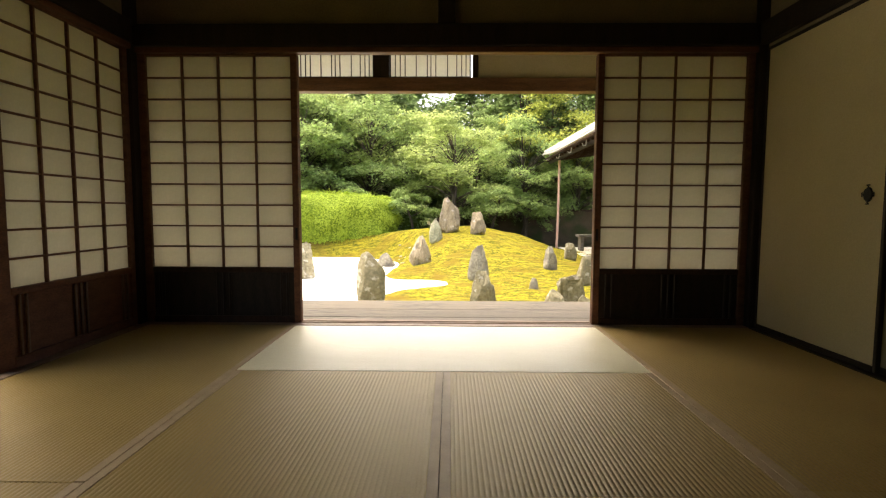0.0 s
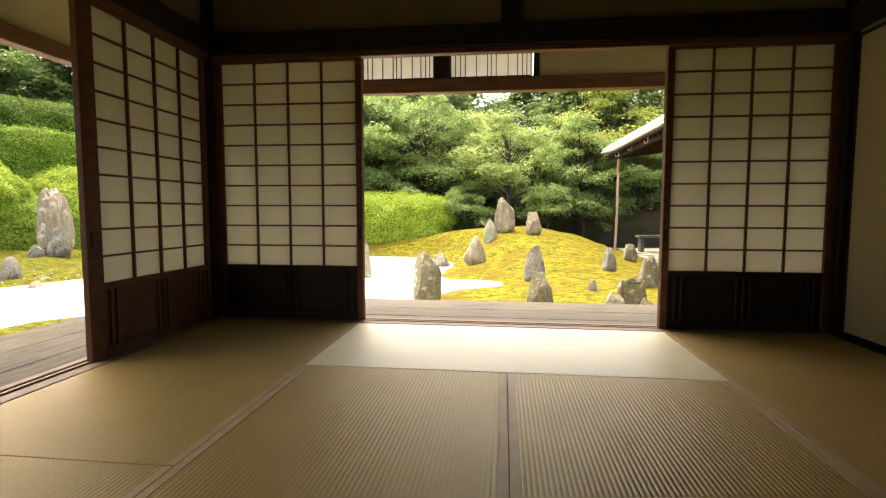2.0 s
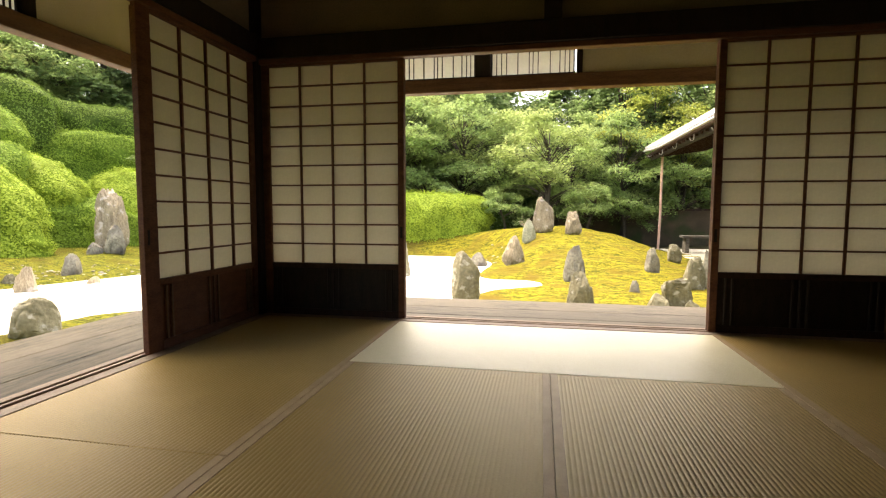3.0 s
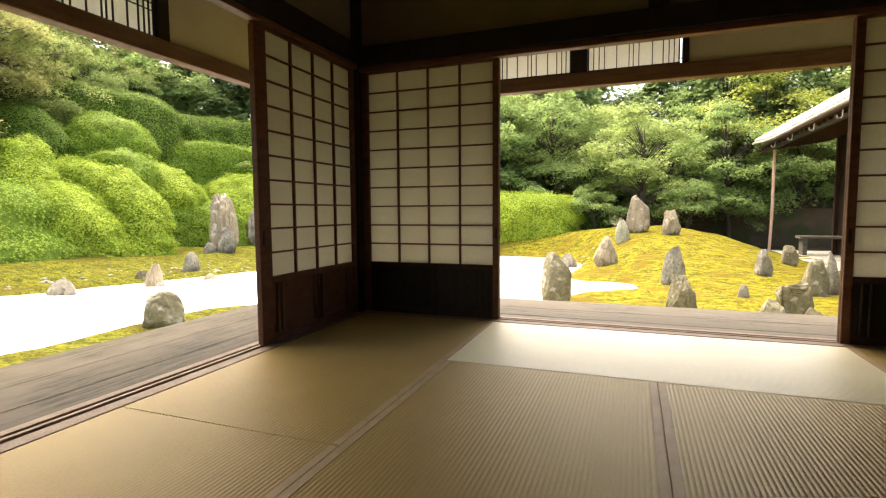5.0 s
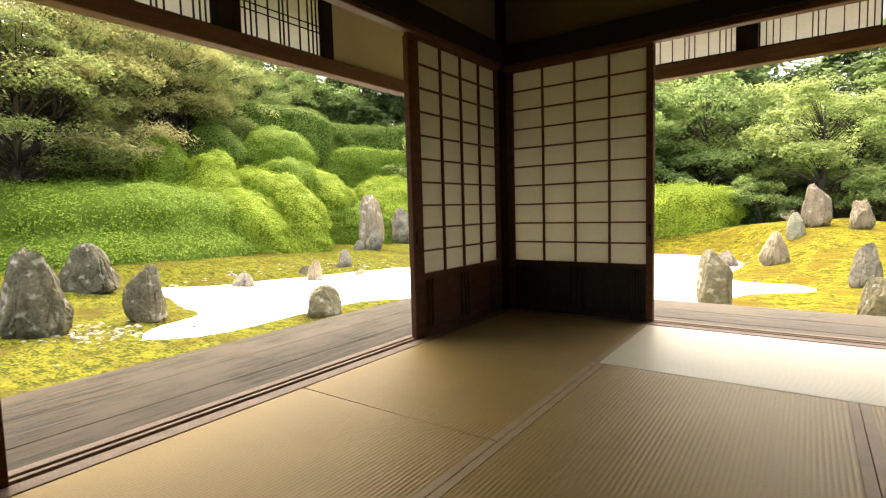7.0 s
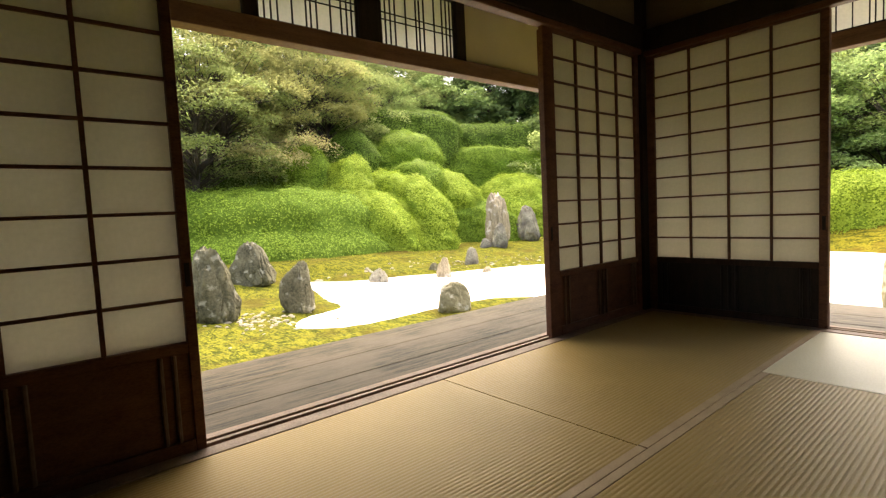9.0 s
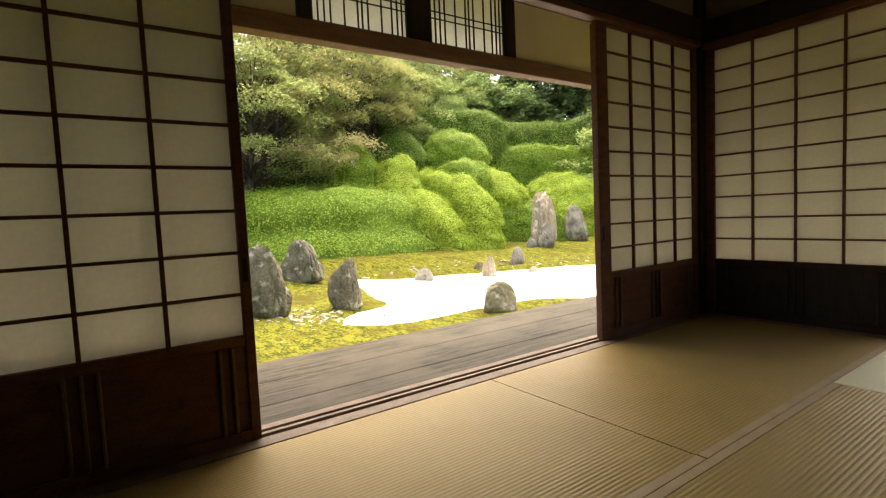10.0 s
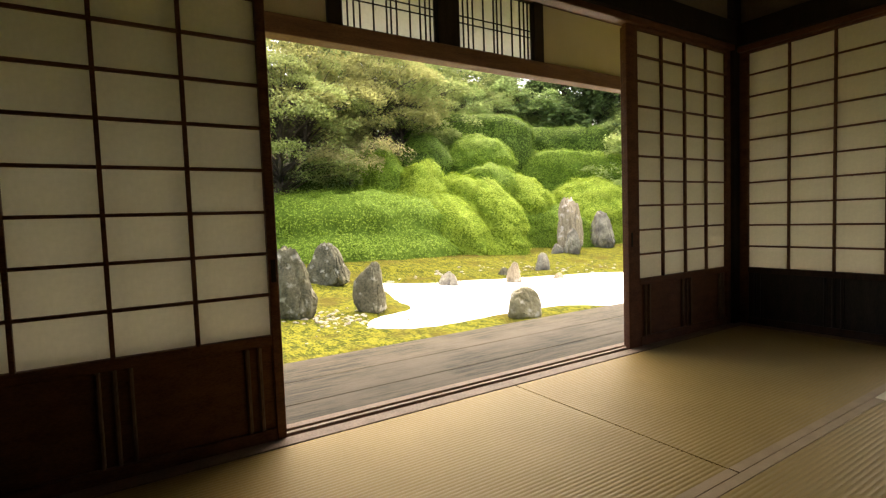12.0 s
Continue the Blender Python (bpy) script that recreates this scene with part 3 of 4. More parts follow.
def spaced(lo, hi, fine, far):
    v, out = lo, []
    while v < hi:
        out.append(v)
        v += fine
    left, right, g = [], [], fine
    a, b = lo, out[-1]
    while a > -far:
        g *= 1.35
        a -= g
        b += g
        left.append(a)
        right.append(b)
    return left[::-1] + out + right


gx, gy = spaced(-13.0, 7.5, 0.095, 600), spaced(-3.0, 16.0, 0.095, 600)
co = [(x, y, ground_height(x, y)) for y in gy for x in gx]
m = len(gx)
faces = [(j * m + i, j * m + i + 1, (j + 1) * m + i + 1, (j + 1) * m + i) for j in range(len(gy) - 1) for i in range(m - 1)]
ground_mesh = bpy.data.meshes.new("ground")
ground_mesh.from_pydata(co, [], faces)
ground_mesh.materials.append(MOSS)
ground_mesh.materials.append(SOIL)
for poly in ground_mesh.polygons:
    px, py = poly.center.x, poly.center.y
    poly.material_index = int(py > 15.9 or px < -12.8 or px > 12.0)
ground_mesh.shade_smooth()
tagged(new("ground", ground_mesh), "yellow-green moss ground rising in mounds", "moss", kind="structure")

sand_bm = bmesh.new()
bmesh.ops.create_grid(sand_bm, x_segments=60, y_segments=60, size=0.5, matrix=Matrix.Translation((-3.6, 5.9, SAND_Z)) @ Matrix.Diagonal((13.0, 16.5, 1, 1)))
for v in sand_bm.verts:
    v.co.z += 0.006 * noise.noise((v.co.x * 1.5, v.co.y * 1.5, 0))
tagged(new("sand", mesh_of("sand", sand_bm, SAND, True)), "flat white raked sand between moss banks", "sand", kind="structure")

gravel_bm = bmesh.new()
bmesh.ops.create_grid(gravel_bm, x_segments=20, y_segments=24, size=0.5, matrix=Matrix.Translation((9.3, 13.6, -0.665)) @ Matrix.Diagonal((6.0, 6.2, 1, 1)))
tagged(new("gravel", mesh_of("gravel", gravel_bm, GRAVEL)), "pale gravel yard before the side building", "gravel", kind="structure")


# ---- stones ----
def stone(x, y, w, h, mat, label, seed, lean=0.0, point=0.5, deep=0.7, turn=0.0, cuts=7, sink=0.08, crag=1.0, square=0.72):
    """An upright garden stone: a rough block cut by slanting planes, broken by noise. point: how far it narrows to its top."""
    rng = random.Random(seed)
    bm = bmesh.new()
    bmesh.ops.create_icosphere(bm, subdivisions=5 if h * w > 0.12 else 4, radius=1.0)
    planes = []
    for _ in range(cuts):
        a = rng.uniform(0, 2 * math.pi)
        planes.append((Vector((math.cos(a), math.sin(a), rng.uniform(-0.1, 0.55))).normalized(), rng.uniform(0.66, 0.9)))
    a = rng.uniform(0, 2 * math.pi)
    planes.append((Vector((0.6 * math.cos(a), 0.6 * math.sin(a), 1)).normalized(), rng.uniform(0.72, 0.86)))
    off = rng.uniform(0, 90)
    for v in bm.verts:
        p = v.co.copy()
        p = Vector([math.copysign(abs(c) ** square, c) for c in p])
        for nrm, d in planes:
            over = p.dot(nrm) - d
            if over > 0:
                p -= nrm * over * 0.93
        n1 = noise.noise(p * 1.7 + Vector((off, 0, 0)))
        n2 = noise.noise(Vector((p.x * 5, p.y * 5, p.z * 2.5)) + Vector((0, off, 0)))
        n3 = noise.noise(p * 13 + Vector((0, 0, off)))
        n4 = abs(noise.noise(Vector((p.x * 3.2, p.y * 3.2, p.z * 1.1)) + Vector((off, off, 0))))
        p *= 1 + crag * (0.10 * n1 + 0.07 * n2 + 0.03 * n3 - 0.12 * (1 - min(1, n4 * 6)))
        k = (p.z + 1) / 2
        taper = 1 - point * max(0, k) ** 1.5
        v.co = Vector((p.x * taper + lean * k, p.y * taper, k))
    xs = [v.co.x for v in bm.verts if v.co.z > 0.08]
    top = max(v.co.z for v in bm.verts)
    wide = max(xs) - min(xs)
    mid_x = (max(xs) + min(xs)) / 2
    for v in bm.verts:
        v.co = Vector(((v.co.x - mid_x) * w / wide, v.co.y * deep * w / wide, v.co.z / top * (h + sink) - sink))
    ob = new("garden_stone", mesh_of("garden_stone", bm, mat, True))
    ob.data.set_sharp_from_angle(angle=radians(38))
    ob.location, ob.rotation_euler = (x, y, max(SAND_Z, height(x, y)) - 0.01), (0, 0, radians(turn))
    return tagged(ob, label, "stone", "standing stones of the garden")


L, R = 57.0, 4.0
stone(-6.05, -1.33, 0.84, 1.14, STONE, "tall dark weathered stone standing in the near moss", 3, turn=L, point=0.24, deep=0.55)
stone(-9.1, 0.36, 0.98, 0.98, STONE, "broad pointed grey stone behind the moss spit", 8, turn=L, point=0.62, cuts=5)
stone(-5.78, -0.12, 0.54, 0.82, STONE, "dark standing stone with pale lichen on the moss spit", 15, turn=L, point=0.2)
stone(-3.75, 1.42, 0.5, 0.45, STONE_MID, "low rounded grey-green stone by the veranda", 21, turn=L, point=0.3, cuts=3, crag=0.5)
stone(-8.0, 2.86, 0.46, 0.3, STONE_PALE, "pale low stone at the sand's far shore", 22, turn=L, point=0.5)
stone(-7.75, 2.85, 0.2, 0.2, STONE_PALE, "small whitish stone at the sand's far shore", 27, turn=L)
stone(-7.25, 4.2, 0.36, 0.49, STONE_RED, "small pointed brown stone on the shore", 31, turn=L, point=0.6)
stone(-8.12, 5.95, 0.39, 0.46, STONE_PALE, "small grey stone on the far moss", 33, turn=L, lean=0.2)
stone(-6.95, 5.35, 0.3, 0.15, STONE_RED, "flat little brown stone on the shore", 35, turn=L)
stone(-8.1, 4.6, 0.3, 0.2, STONE, "small dark stone behind the shore", 37, turn=L)
stone(-10.2, 9.2, 0.9, 1.84, STONE_RED, "tall reddish-grey pillar stone by the hedge", 41, turn=L, point=0.15)
stone(-9.78, 8.82, 0.56, 0.84, STONE_PALE, "broken pinkish stone leaning on the pillar stone", 43, turn=L, point=0.3)
stone(-10.05, 8.45, 0.42, 0.34, STONE_PALE, "pale jagged stone at the pillar's foot", 45, turn=L)
stone(-10.5, 11.1, 0.92, 1.32, STONE_PALE, "grey pointed standing stone by the hedge", 47, turn=L, point=0.3)
stone(-1.15, 7.75, 0.5, 0.82, STONE_MID, "dark upright stone standing in white sand", 51, turn=R, point=0.35)
stone(0.84, 4.5, 0.46, 0.82, STONE_MID, "dark barrel-shaped stone at the sand's edge", 53, turn=R, point=0.1, cuts=3, crag=0.5, square=0.55)
stone(0.36, 10.2, 0.5, 0.38, STONE_PALE, "low rugged stone at the far shore", 55, turn=R)
stone(1.33, 9.3, 0.58, 0.72, STONE_RED, "pointed brown-grey stone on the moss slope", 57, turn=R, point=0.45)
stone(1.66, 11.4, 0.4, 0.64, STONE_GREEN, "pale greenish rounded stone on the mound", 59, turn=R, point=0.3)
stone(2.05, 12.3, 0.68, 1.08, STONE_RED, "large brownish summit stone on the moss mound", 61, turn=R, point=0.3)
stone(2.93, 12.0, 0.48, 0.68, STONE_RED, "smaller brownish stone beside the summit stone", 63, turn=R, point=0.3)
stone(2.66, 7.05, 0.44, 0.74, STONE_PALE, "upright grey stone on the front moss", 65, turn=R, point=0.3)
stone(2.55, 4.35, 0.34, 0.55, STONE_MID, "stepped dark stone before the upright stone", 67, turn=R, point=0.3, crag=0.8)
stone(2.7, 4.38, 0.2, 0.34, STONE_MID, "lower step of the dark stone before the upright stone", 68, turn=R, point=0.05, crag=0.8)
stone(3.62, 5.9, 0.19, 0.22, STONE_PALE, "very small stone sunk in moss", 69, turn=R)
stone(3.98, 4.6, 0.46, 0.46, STONE_MID, "blocky flat-topped stone by the veranda", 71, turn=R, point=-0.35, crag=1.1, square=0.45, cuts=5)
stone(3.7, 4.42, 0.34, 0.25, STONE_MID, "low slanting stone beside the flat-topped stone", 73, turn=R)
stone(4.15, 4.42, 0.28, 0.16, STONE_MID, "low stone at the foot of the flat-topped stone", 75, turn=R)
stone(4.41, 8.35, 0.32, 0.55, STONE_PALE, "upright pale stone near the side building", 77, turn=R, point=0.25)
stone(5.38, 10.5, 0.36, 0.46, STONE_MID, "squat dark stone near the side building", 79, turn=R, point=0.15)
stone(4.72, 6.4, 0.44, 0.62, STONE_MID, "rough leaning grey stone near the veranda", 81, turn=R, point=0.2, lean=0.1, square=0.6)
stone(5.05, 6.75, 0.26, 0.72, STONE_PALE, "slim upright stone behind the leaning stone", 82, turn=R, point=0.5)

stone(-4.93, 0.13, 0.05, 0.05, STONE, "tiny dark stone lying on white sand", 83, sink=0.02)

# loose pale pebbles along the shores
pebble_meshes = []
for k in range(4):
    bm = bmesh.new()
    bmesh.ops.create_icosphere(bm, subdivisions=1, radius=1.0)
    for v in bm.verts:
        v.co *= 1 + 0.35 * noise.noise(v.co * 1.3 + Vector((k * 9, 0, 0)))
        v.co.z *= 0.55
    pebble_meshes.append(mesh_of("pebble", bm, PEBBLE))
rng = random.Random(5)


def pebbles(cx, cy, sx, sy, n, size):
    for _ in range(n):
        x, y = rng.gauss(cx, sx), rng.gauss(cy, sy)
        if shore(x, y) < 0.03:
            continue
        p = new("pebble", rng.choice(pebble_meshes))
        p.location, p.rotation_euler = (x, y, height(x, y) + 0.0), (rng.uniform(-0.2, 0.2), rng.uniform(-0.2, 0.2), rng.uniform(0, 6.3))
        k = size * rng.uniform(0.5, 1.5)
        p.scale = (k * rng.uniform(0.8, 1.5), k, k)
        tagged(p, "small pale pebble lying on moss", "pebble", "pebbles along the shore")


pebbles(-5.4, -0.75, 0.38, 0.36, 110, 0.032)
pebbles(-8.6, 4.9, 0.4, 0.9, 44, 0.035)
pebbles(-7.9, 6.6, 0.5, 0.8, 44, 0.035)
pebbles(-9.1, 2.6, 0.2, 0.6, 12, 0.045)
pebbles(0.55, 10.9, 0.35, 0.6, 34, 0.05)


# ---- hedges ----
def hedge(x, y, z, rx, ry, rz, turn, leaf, label, seed, box_like=2.4, size=0.048, dense=1500, tip=0.0, flare=0.1):
    """A clipped bush: a lumpy rounded body down to the ground, covered with small leaves."""
    h = tagged(new("clipped_hedge"), label, "hedge", "clipped azalea hedges")
    h.location, h.rotation_euler = (x, y, z), (0, 0, radians(turn))
    foot = min(ground_height(x + dx * rx * 0.8, y + dy * ry * 0.8) for dx in (-1, 0, 1) for dy in (-1, 0, 1)) - z - 0.15
    bm = bmesh.new()
    bmesh.ops.create_icosphere(bm, subdivisions=5, radius=1.0)
    for v in bm.verts:
        d = v.co.normalized()
        k = (abs(d.x) ** box_like + abs(d.y) ** box_like + abs(d.z) ** box_like) ** (-1 / box_like)
        p = Vector((d.x * rx, d.y * ry, d.z * rz)) * k
        if d.z < 0:
            e = math.hypot(d.x, d.y)
            g = (min(1.0, e) ** 0.35) / max(e, 1e-4) if e > 1e-4 else 0
            drop = min(1, -d.z * 1.6)
            g *= 1 + flare * drop
            p = Vector((d.x * rx * g * k, d.y * ry * g * k, -drop * abs(foot))) if e > 1e-4 else Vector((0, 0, foot))
        q = p + Vector((x, y, seed))
        p += d * (0.22 * noise.noise(q * 0.6) + 0.15 * noise.noise(q * 1.5) + 0.1 * noise.noise(q * 3.0))
        p.z -= tip * p.x * (1.0 if d.z > 0 else max(0.0, 1 + 1.6 * d.z))
        v.co = p
    bm.normal_update()
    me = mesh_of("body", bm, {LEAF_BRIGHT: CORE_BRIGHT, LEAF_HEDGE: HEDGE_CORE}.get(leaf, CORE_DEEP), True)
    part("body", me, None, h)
    n = len(me.polygons)
    area, cen, nor = np.empty(n), np.empty(n * 3), np.empty(n * 3)
    me.polygons.foreach_get("area", area)
    me.polygons.foreach_get("center", cen)
    me.polygons.foreach_get("normal", nor)
    cen, nor = cen.reshape(-1, 3), nor.reshape(-1, 3)
    g = np.random.default_rng(seed)
    # leaves only on top and on the garden's side
    yaw = radians(turn)
    gx_, gy_ = 0.75 * math.cos(yaw) - 0.65 * math.sin(yaw), -0.75 * math.sin(yaw) - 0.65 * math.cos(yaw)
    area = area * ((nor[:, 2] > -0.4) & (nor[:, 0] * gx_ + nor[:, 1] * gy_ + 0.35 * nor[:, 2] > -0.2))
    count = int(min(44000, area.sum() * dense))
    pick = g.choice(n, count, p=area / area.sum())
    # shallow pits between the sprigs, where the darker core shows as shade
    at = cen[pick]
    pit = np.sin(at[:, 0] * 8.3 + seed) * np.sin(at[:, 1] * 7.1) + np.sin(at[:, 2] * 9.7 + at[:, 0] * 5.0) * 0.8 + g.normal(size=count) * 0.5
    pick = pick[pit > -1.0]
    count = len(pick)
    spread = np.sqrt(area[pick])[:, None] * 0.55
    c = cen[pick] + g.normal(size=(count, 3)) * spread + nor[pick] * (g.uniform(-0.03, 0.05, (count, 1)) + 0.05 * np.sin(cen[pick] * 9.0).sum(1)[:, None] * 0.5)
    nn = nor[pick] * 1.3 + g.normal(size=(count, 3)) * 0.26 + np.array([0, 0, 0.45])
    part("leaves", leaf_mesh("leaves", leaf, c, nn, g.uniform(0.6, 1.35, count) * size, g, 1.15), None, h)
    return h


FRESH, MID_G, DEEP = "bright yellow-green clipped azalea mound", "dense green clipped azalea hedge", "deep green clipped hedge high on the slope"
hedge(-13.9, 2.6, 0.45, 2.0, 4.3, 1.25, -10, LEAF_HEDGE, "long dense green clipped hedge behind the moss", 1, 2.6, flare=0.28)
hedge(-13.6, -4.2, 0.5, 1.8, 3.2, 1.2, 0, LEAF_HEDGE, "long dense green clipped hedge behind the moss", 2, 2.8, dense=400, flare=0.28)
hedge(-13.9, 5.7, 1.55, 1.3, 0.92, 1.35, -10, LEAF_BRIGHT, FRESH, 3, 2.0, tip=0.25)
hedge(-12.3, 5.9, 0.25, 1.6, 1.0, 1.2, 14, LEAF_BRIGHT, FRESH, 21, 2.0, tip=0.4)
hedge(-12.4, 7.1, 0.95, 1.8, 0.9, 1.2, 12, LEAF_BRIGHT, FRESH, 4, 2.0, tip=0.42)
hedge(-13.5, 8.4, 1.6, 1.0, 1.1, 1.18, -37, LEAF_HEDGE, MID_G, 22, 2.2)
hedge(-12.7, 9.5, 1.15, 1.2, 0.85, 1.15, 6, LEAF_BRIGHT, FRESH, 5, 2.0, tip=0.35)
hedge(-12.4, 9.2, 0.15, 0.8, 2.4, 1.0, -40, LEAF_HEDGE, MID_G, 7, 2.4)
hedge(-12.5, 12.9, 0.65, 1.5, 1.7, 1.6, -20, LEAF_BRIGHT, FRESH, 6, 2.1, tip=0.2)
hedge(-11.8, 15.6, 0.5, 1.8, 1.6, 1.5, 10, LEAF_BRIGHT, FRESH, 8, 2.0, tip=0.25)
hedge(-16.0, 7.1, 2.7, 1.2, 1.1, 1.35, -31, LEAF_DEEP, DEEP, 10, 2.3, flare=0.0)
hedge(-15.2, 9.1, 2.75, 1.3, 1.45, 1.28, -37, LEAF_HEDGE, MID_G, 9, 2.5, tip=0.1, flare=0.0)
hedge(-14.9, 13.7, 2.3, 1.1, 2.9, 1.3, -42, LEAF_HEDGE, MID_G, 11, 3.2, flare=0.0)
hedge(-17.5, 10.2, 4.3, 1.2, 3.0, 1.1, -35, LEAF_DEEP, DEEP, 12, 3.2, flare=0.0)
hedge(-16.3, 15.0, 3.8, 1.2, 2.7, 1.2, -42, LEAF_DEEP, DEEP, 23, 3.2, flare=0.0)
hedge(-16.4, 18.6, 3.4, 1.6, 2.0, 1.3, -34, LEAF_DEEP, DEEP, 13, 2.6)
hedge(-14.8, 4.4, 2.15, 0.9, 0.9, 1.1, -25, LEAF_HEDGE, "green clipped bush under the maple", 14, 2.2)
hedge(-15.4, 2.8, 1.9, 0.9, 1.2, 1.05, -20, LEAF_DARK, "dark shady shrub under the maple", 24, 2.2, 0.07, 500)
hedge(-10.8, 16.8, 0.4, 2.0, 2.4, 1.4, -30, LEAF_HEDGE, MID_G, 15, 2.3)
hedge(-2.5, 15.2, 0.2, 2.8, 1.3, 1.12, 0, LEAF_BRIGHT, "rounded bright green clipped hedge behind the sand", 16, 2.6, size=0.05, flare=0.0)
hedge(-7.6, 16.6, 0.4, 2.6, 1.3, 1.1, 5, LEAF_HEDGE, MID_G, 17, 2.4)


structure("garden_wall", EARTH_WALL, 1.5, 13.0, 19.05, 19.35, -0.75, 0.74, "low dark earthen garden wall in the trees' shade", "wall")
structure("garden_wall_cap", WOOD_DARK, 1.5, 13.0, 18.98, 19.42, 0.742, 0.82, "weathered dark board capping the garden wall", "trim")
hedge(-4.5, 19.0, 0.2, 5.5, 1.0, 1.4, 0, LEAF_DARK, "dark shady shrub row under the trees", 19, 2.6, 0.09, 250)


# ---- trees ----
def maple(name, seed, tall, crown, leaf, label, sprays=80, per=240, leaf_size=0.07, low=0.3, spray=0.3, flat=0.12, droop=0.35):
    """A tree: leaning trunk, forked limbs, and drooping fans of leaves set along fine twigs."""
    rng = random.Random(seed)
    g = np.random.default_rng(seed)
    t = tagged(new(name), label, "tree", "trees round the garden")
    bm = bmesh.new()
    lean = Vector((rng.uniform(-0.12, 0.12), rng.uniform(-0.12, 0.12), 0))
    pts = [Vector((0, 0, -0.3))] + [Vector((lean.x * tall * k + 0.12 * math.sin(3 * k + seed), lean.y * tall * k + 0.12 * math.cos(4 * k), tall * 0.85 * k)) for k in (0.12, 0.3, 0.5, 0.72, 1.0)]
    r0 = 0.02 * tall + 0.025
    tube(bm, pts, [r0 * k for k in (1.35, 1.0, 0.85, 0.66, 0.42, 0.12)], 8)
    part("trunk", mesh_of("trunk", bm, BARK, True), None, t)
    limbs = bmesh.new()
    cen, nor = [], []
    arms = max(5, sprays // 9)
    for i in range(sprays):
        arm = i % arms
        k = low + (1 - low) * min(1.0, (arm + rng.uniform(0.0, 1.5)) / arms)
        a = arm * 2.4 + rng.gauss(0, 0.42)
        full = math.sin(math.pi * min(1.0, 0.22 + 0.78 * (k - low) / (1 - low + 1e-6))) ** 0.6
        reach = crown * (0.25 + 0.75 * full) * math.sqrt(rng.uniform(0.08, 1.0))
        start = pts[1] + (pts[-1] - pts[1]) * max(0.05, k - 0.2)
        end = Vector((lean.x * tall * k + reach * math.cos(a), lean.y * tall * k + reach * math.sin(a), tall * k + rng.gauss(0, 0.035) * tall - 0.1 * reach))
        mid = (start + end) / 2 + Vector((0, 0, 0.12 * reach))
        tube(limbs, [start, mid, end], [r0 * 0.2, r0 * 0.11, 0.006], 4)
        radius = crown * spray * rng.uniform(0.65, 1.35)
        m = int(per * rng.uniform(0.6, 1.35))
        # twigs fan outwards from the spray's foot and hang at their tips
        twig = a + (g.integers(0, 9, m) - 4) * 0.36 + g.normal(size=m) * 0.07
        r = radius * np.sqrt(g.uniform(0.02, 1.0, m))
        side = g.normal(size=m) * radius * 0.09
        q = np.stack([r * np.cos(twig) - side * np.sin(twig) - 0.3 * radius * math.cos(a),
                      r * np.sin(twig) + side * np.cos(twig) - 0.3 * radius * math.sin(a),
                      radius * (0.12 - droop * (r / radius) ** 2) + g.normal(size=m) * radius * flat], 1)
        tilt = rng.uniform(-0.25, 0.25)
        q[:, 2] += tilt * (q[:, 0] * -math.sin(a) + q[:, 1] * math.cos(a))
        cen.append(q + np.array(end))
        out = np.stack([np.cos(twig), np.sin(twig), np.zeros(m)], 1)
        nor.append(g.normal(size=(m, 3)) * 0.4 + np.array([0, 0, 1.0]) + out * (0.7 * droop * r / radius)[:, None])
    part("branch_work", mesh_of("branch_work", limbs, BARK, True), None, t)
    c, nn = np.concatenate(cen), np.concatenate(nor)
    part("leaves", leaf_mesh("leaves", leaf, c, nn, g.uniform(0.6, 1.4, len(c)) * leaf_size, g, 1.3), None, t)
    return t


protos = {
    "green": maple("maple_tree", 11, 5.2, 2.4, LEAF_MAPLE, "green maple with layered leaf sprays behind the garden", 84, 210, 0.075),
    "light": maple("maple_tree", 12, 4.5, 2.2, LEAF_LIGHT, "light green maple with layered leaf sprays", 76, 210, 0.07),
    "yellow": maple("maple_tree", 13, 6.0, 2.5, LEAF_YELLOW, "maple turning yellow at its crown", 74, 200, 0.08, low=0.52),
    "low": maple("maple_tree", 14, 1.9, 1.5, LEAF_MAPLE, "low spreading maple behind the mound", 26, 240, 0.062, low=0.4, spray=0.36),
    "dark": maple("evergreen_tree", 15, 8.5, 2.9, LEAF_DARK, "dark evergreen tree in the wood", 94, 100, 0.225, low=0.12, spray=0.3, flat=0.3),
    "shade": maple("maple_tree", 17, 6.2, 3.0, LEAF_SHADE, "dusky green maple on the garden slope", 120, 330, 0.06, low=0.38, spray=0.26),
    "olive": maple("maple_tree", 18, 6.6, 3.0, LEAF_OLIVE, "olive-buff maple turning colour on the slope", 110, 330, 0.06, low=0.5, spray=0.26),
    "pink": maple("maple_tree", 16, 3.7, 2.1, LEAF_PINK, "maple with pinkish-buff leaf tips", 22, 300, 0.052, low=0.74, spray=0.36),
}
used = set()


def tree(kind, x, y, scale=1.0, turn=0.0, z=None, label=""):
    m = pose(x, y, ground_height(x, y) if z is None else z, 0, 0, turn)
    if kind in used:
        ob = copy_thing(protos[kind], m)
    else:
        used.add(kind)
        ob = protos[kind]
        ob.matrix_basis = m
    ob.scale = (scale, scale, scale)
    if label:
        ob["label"] = label
    return ob


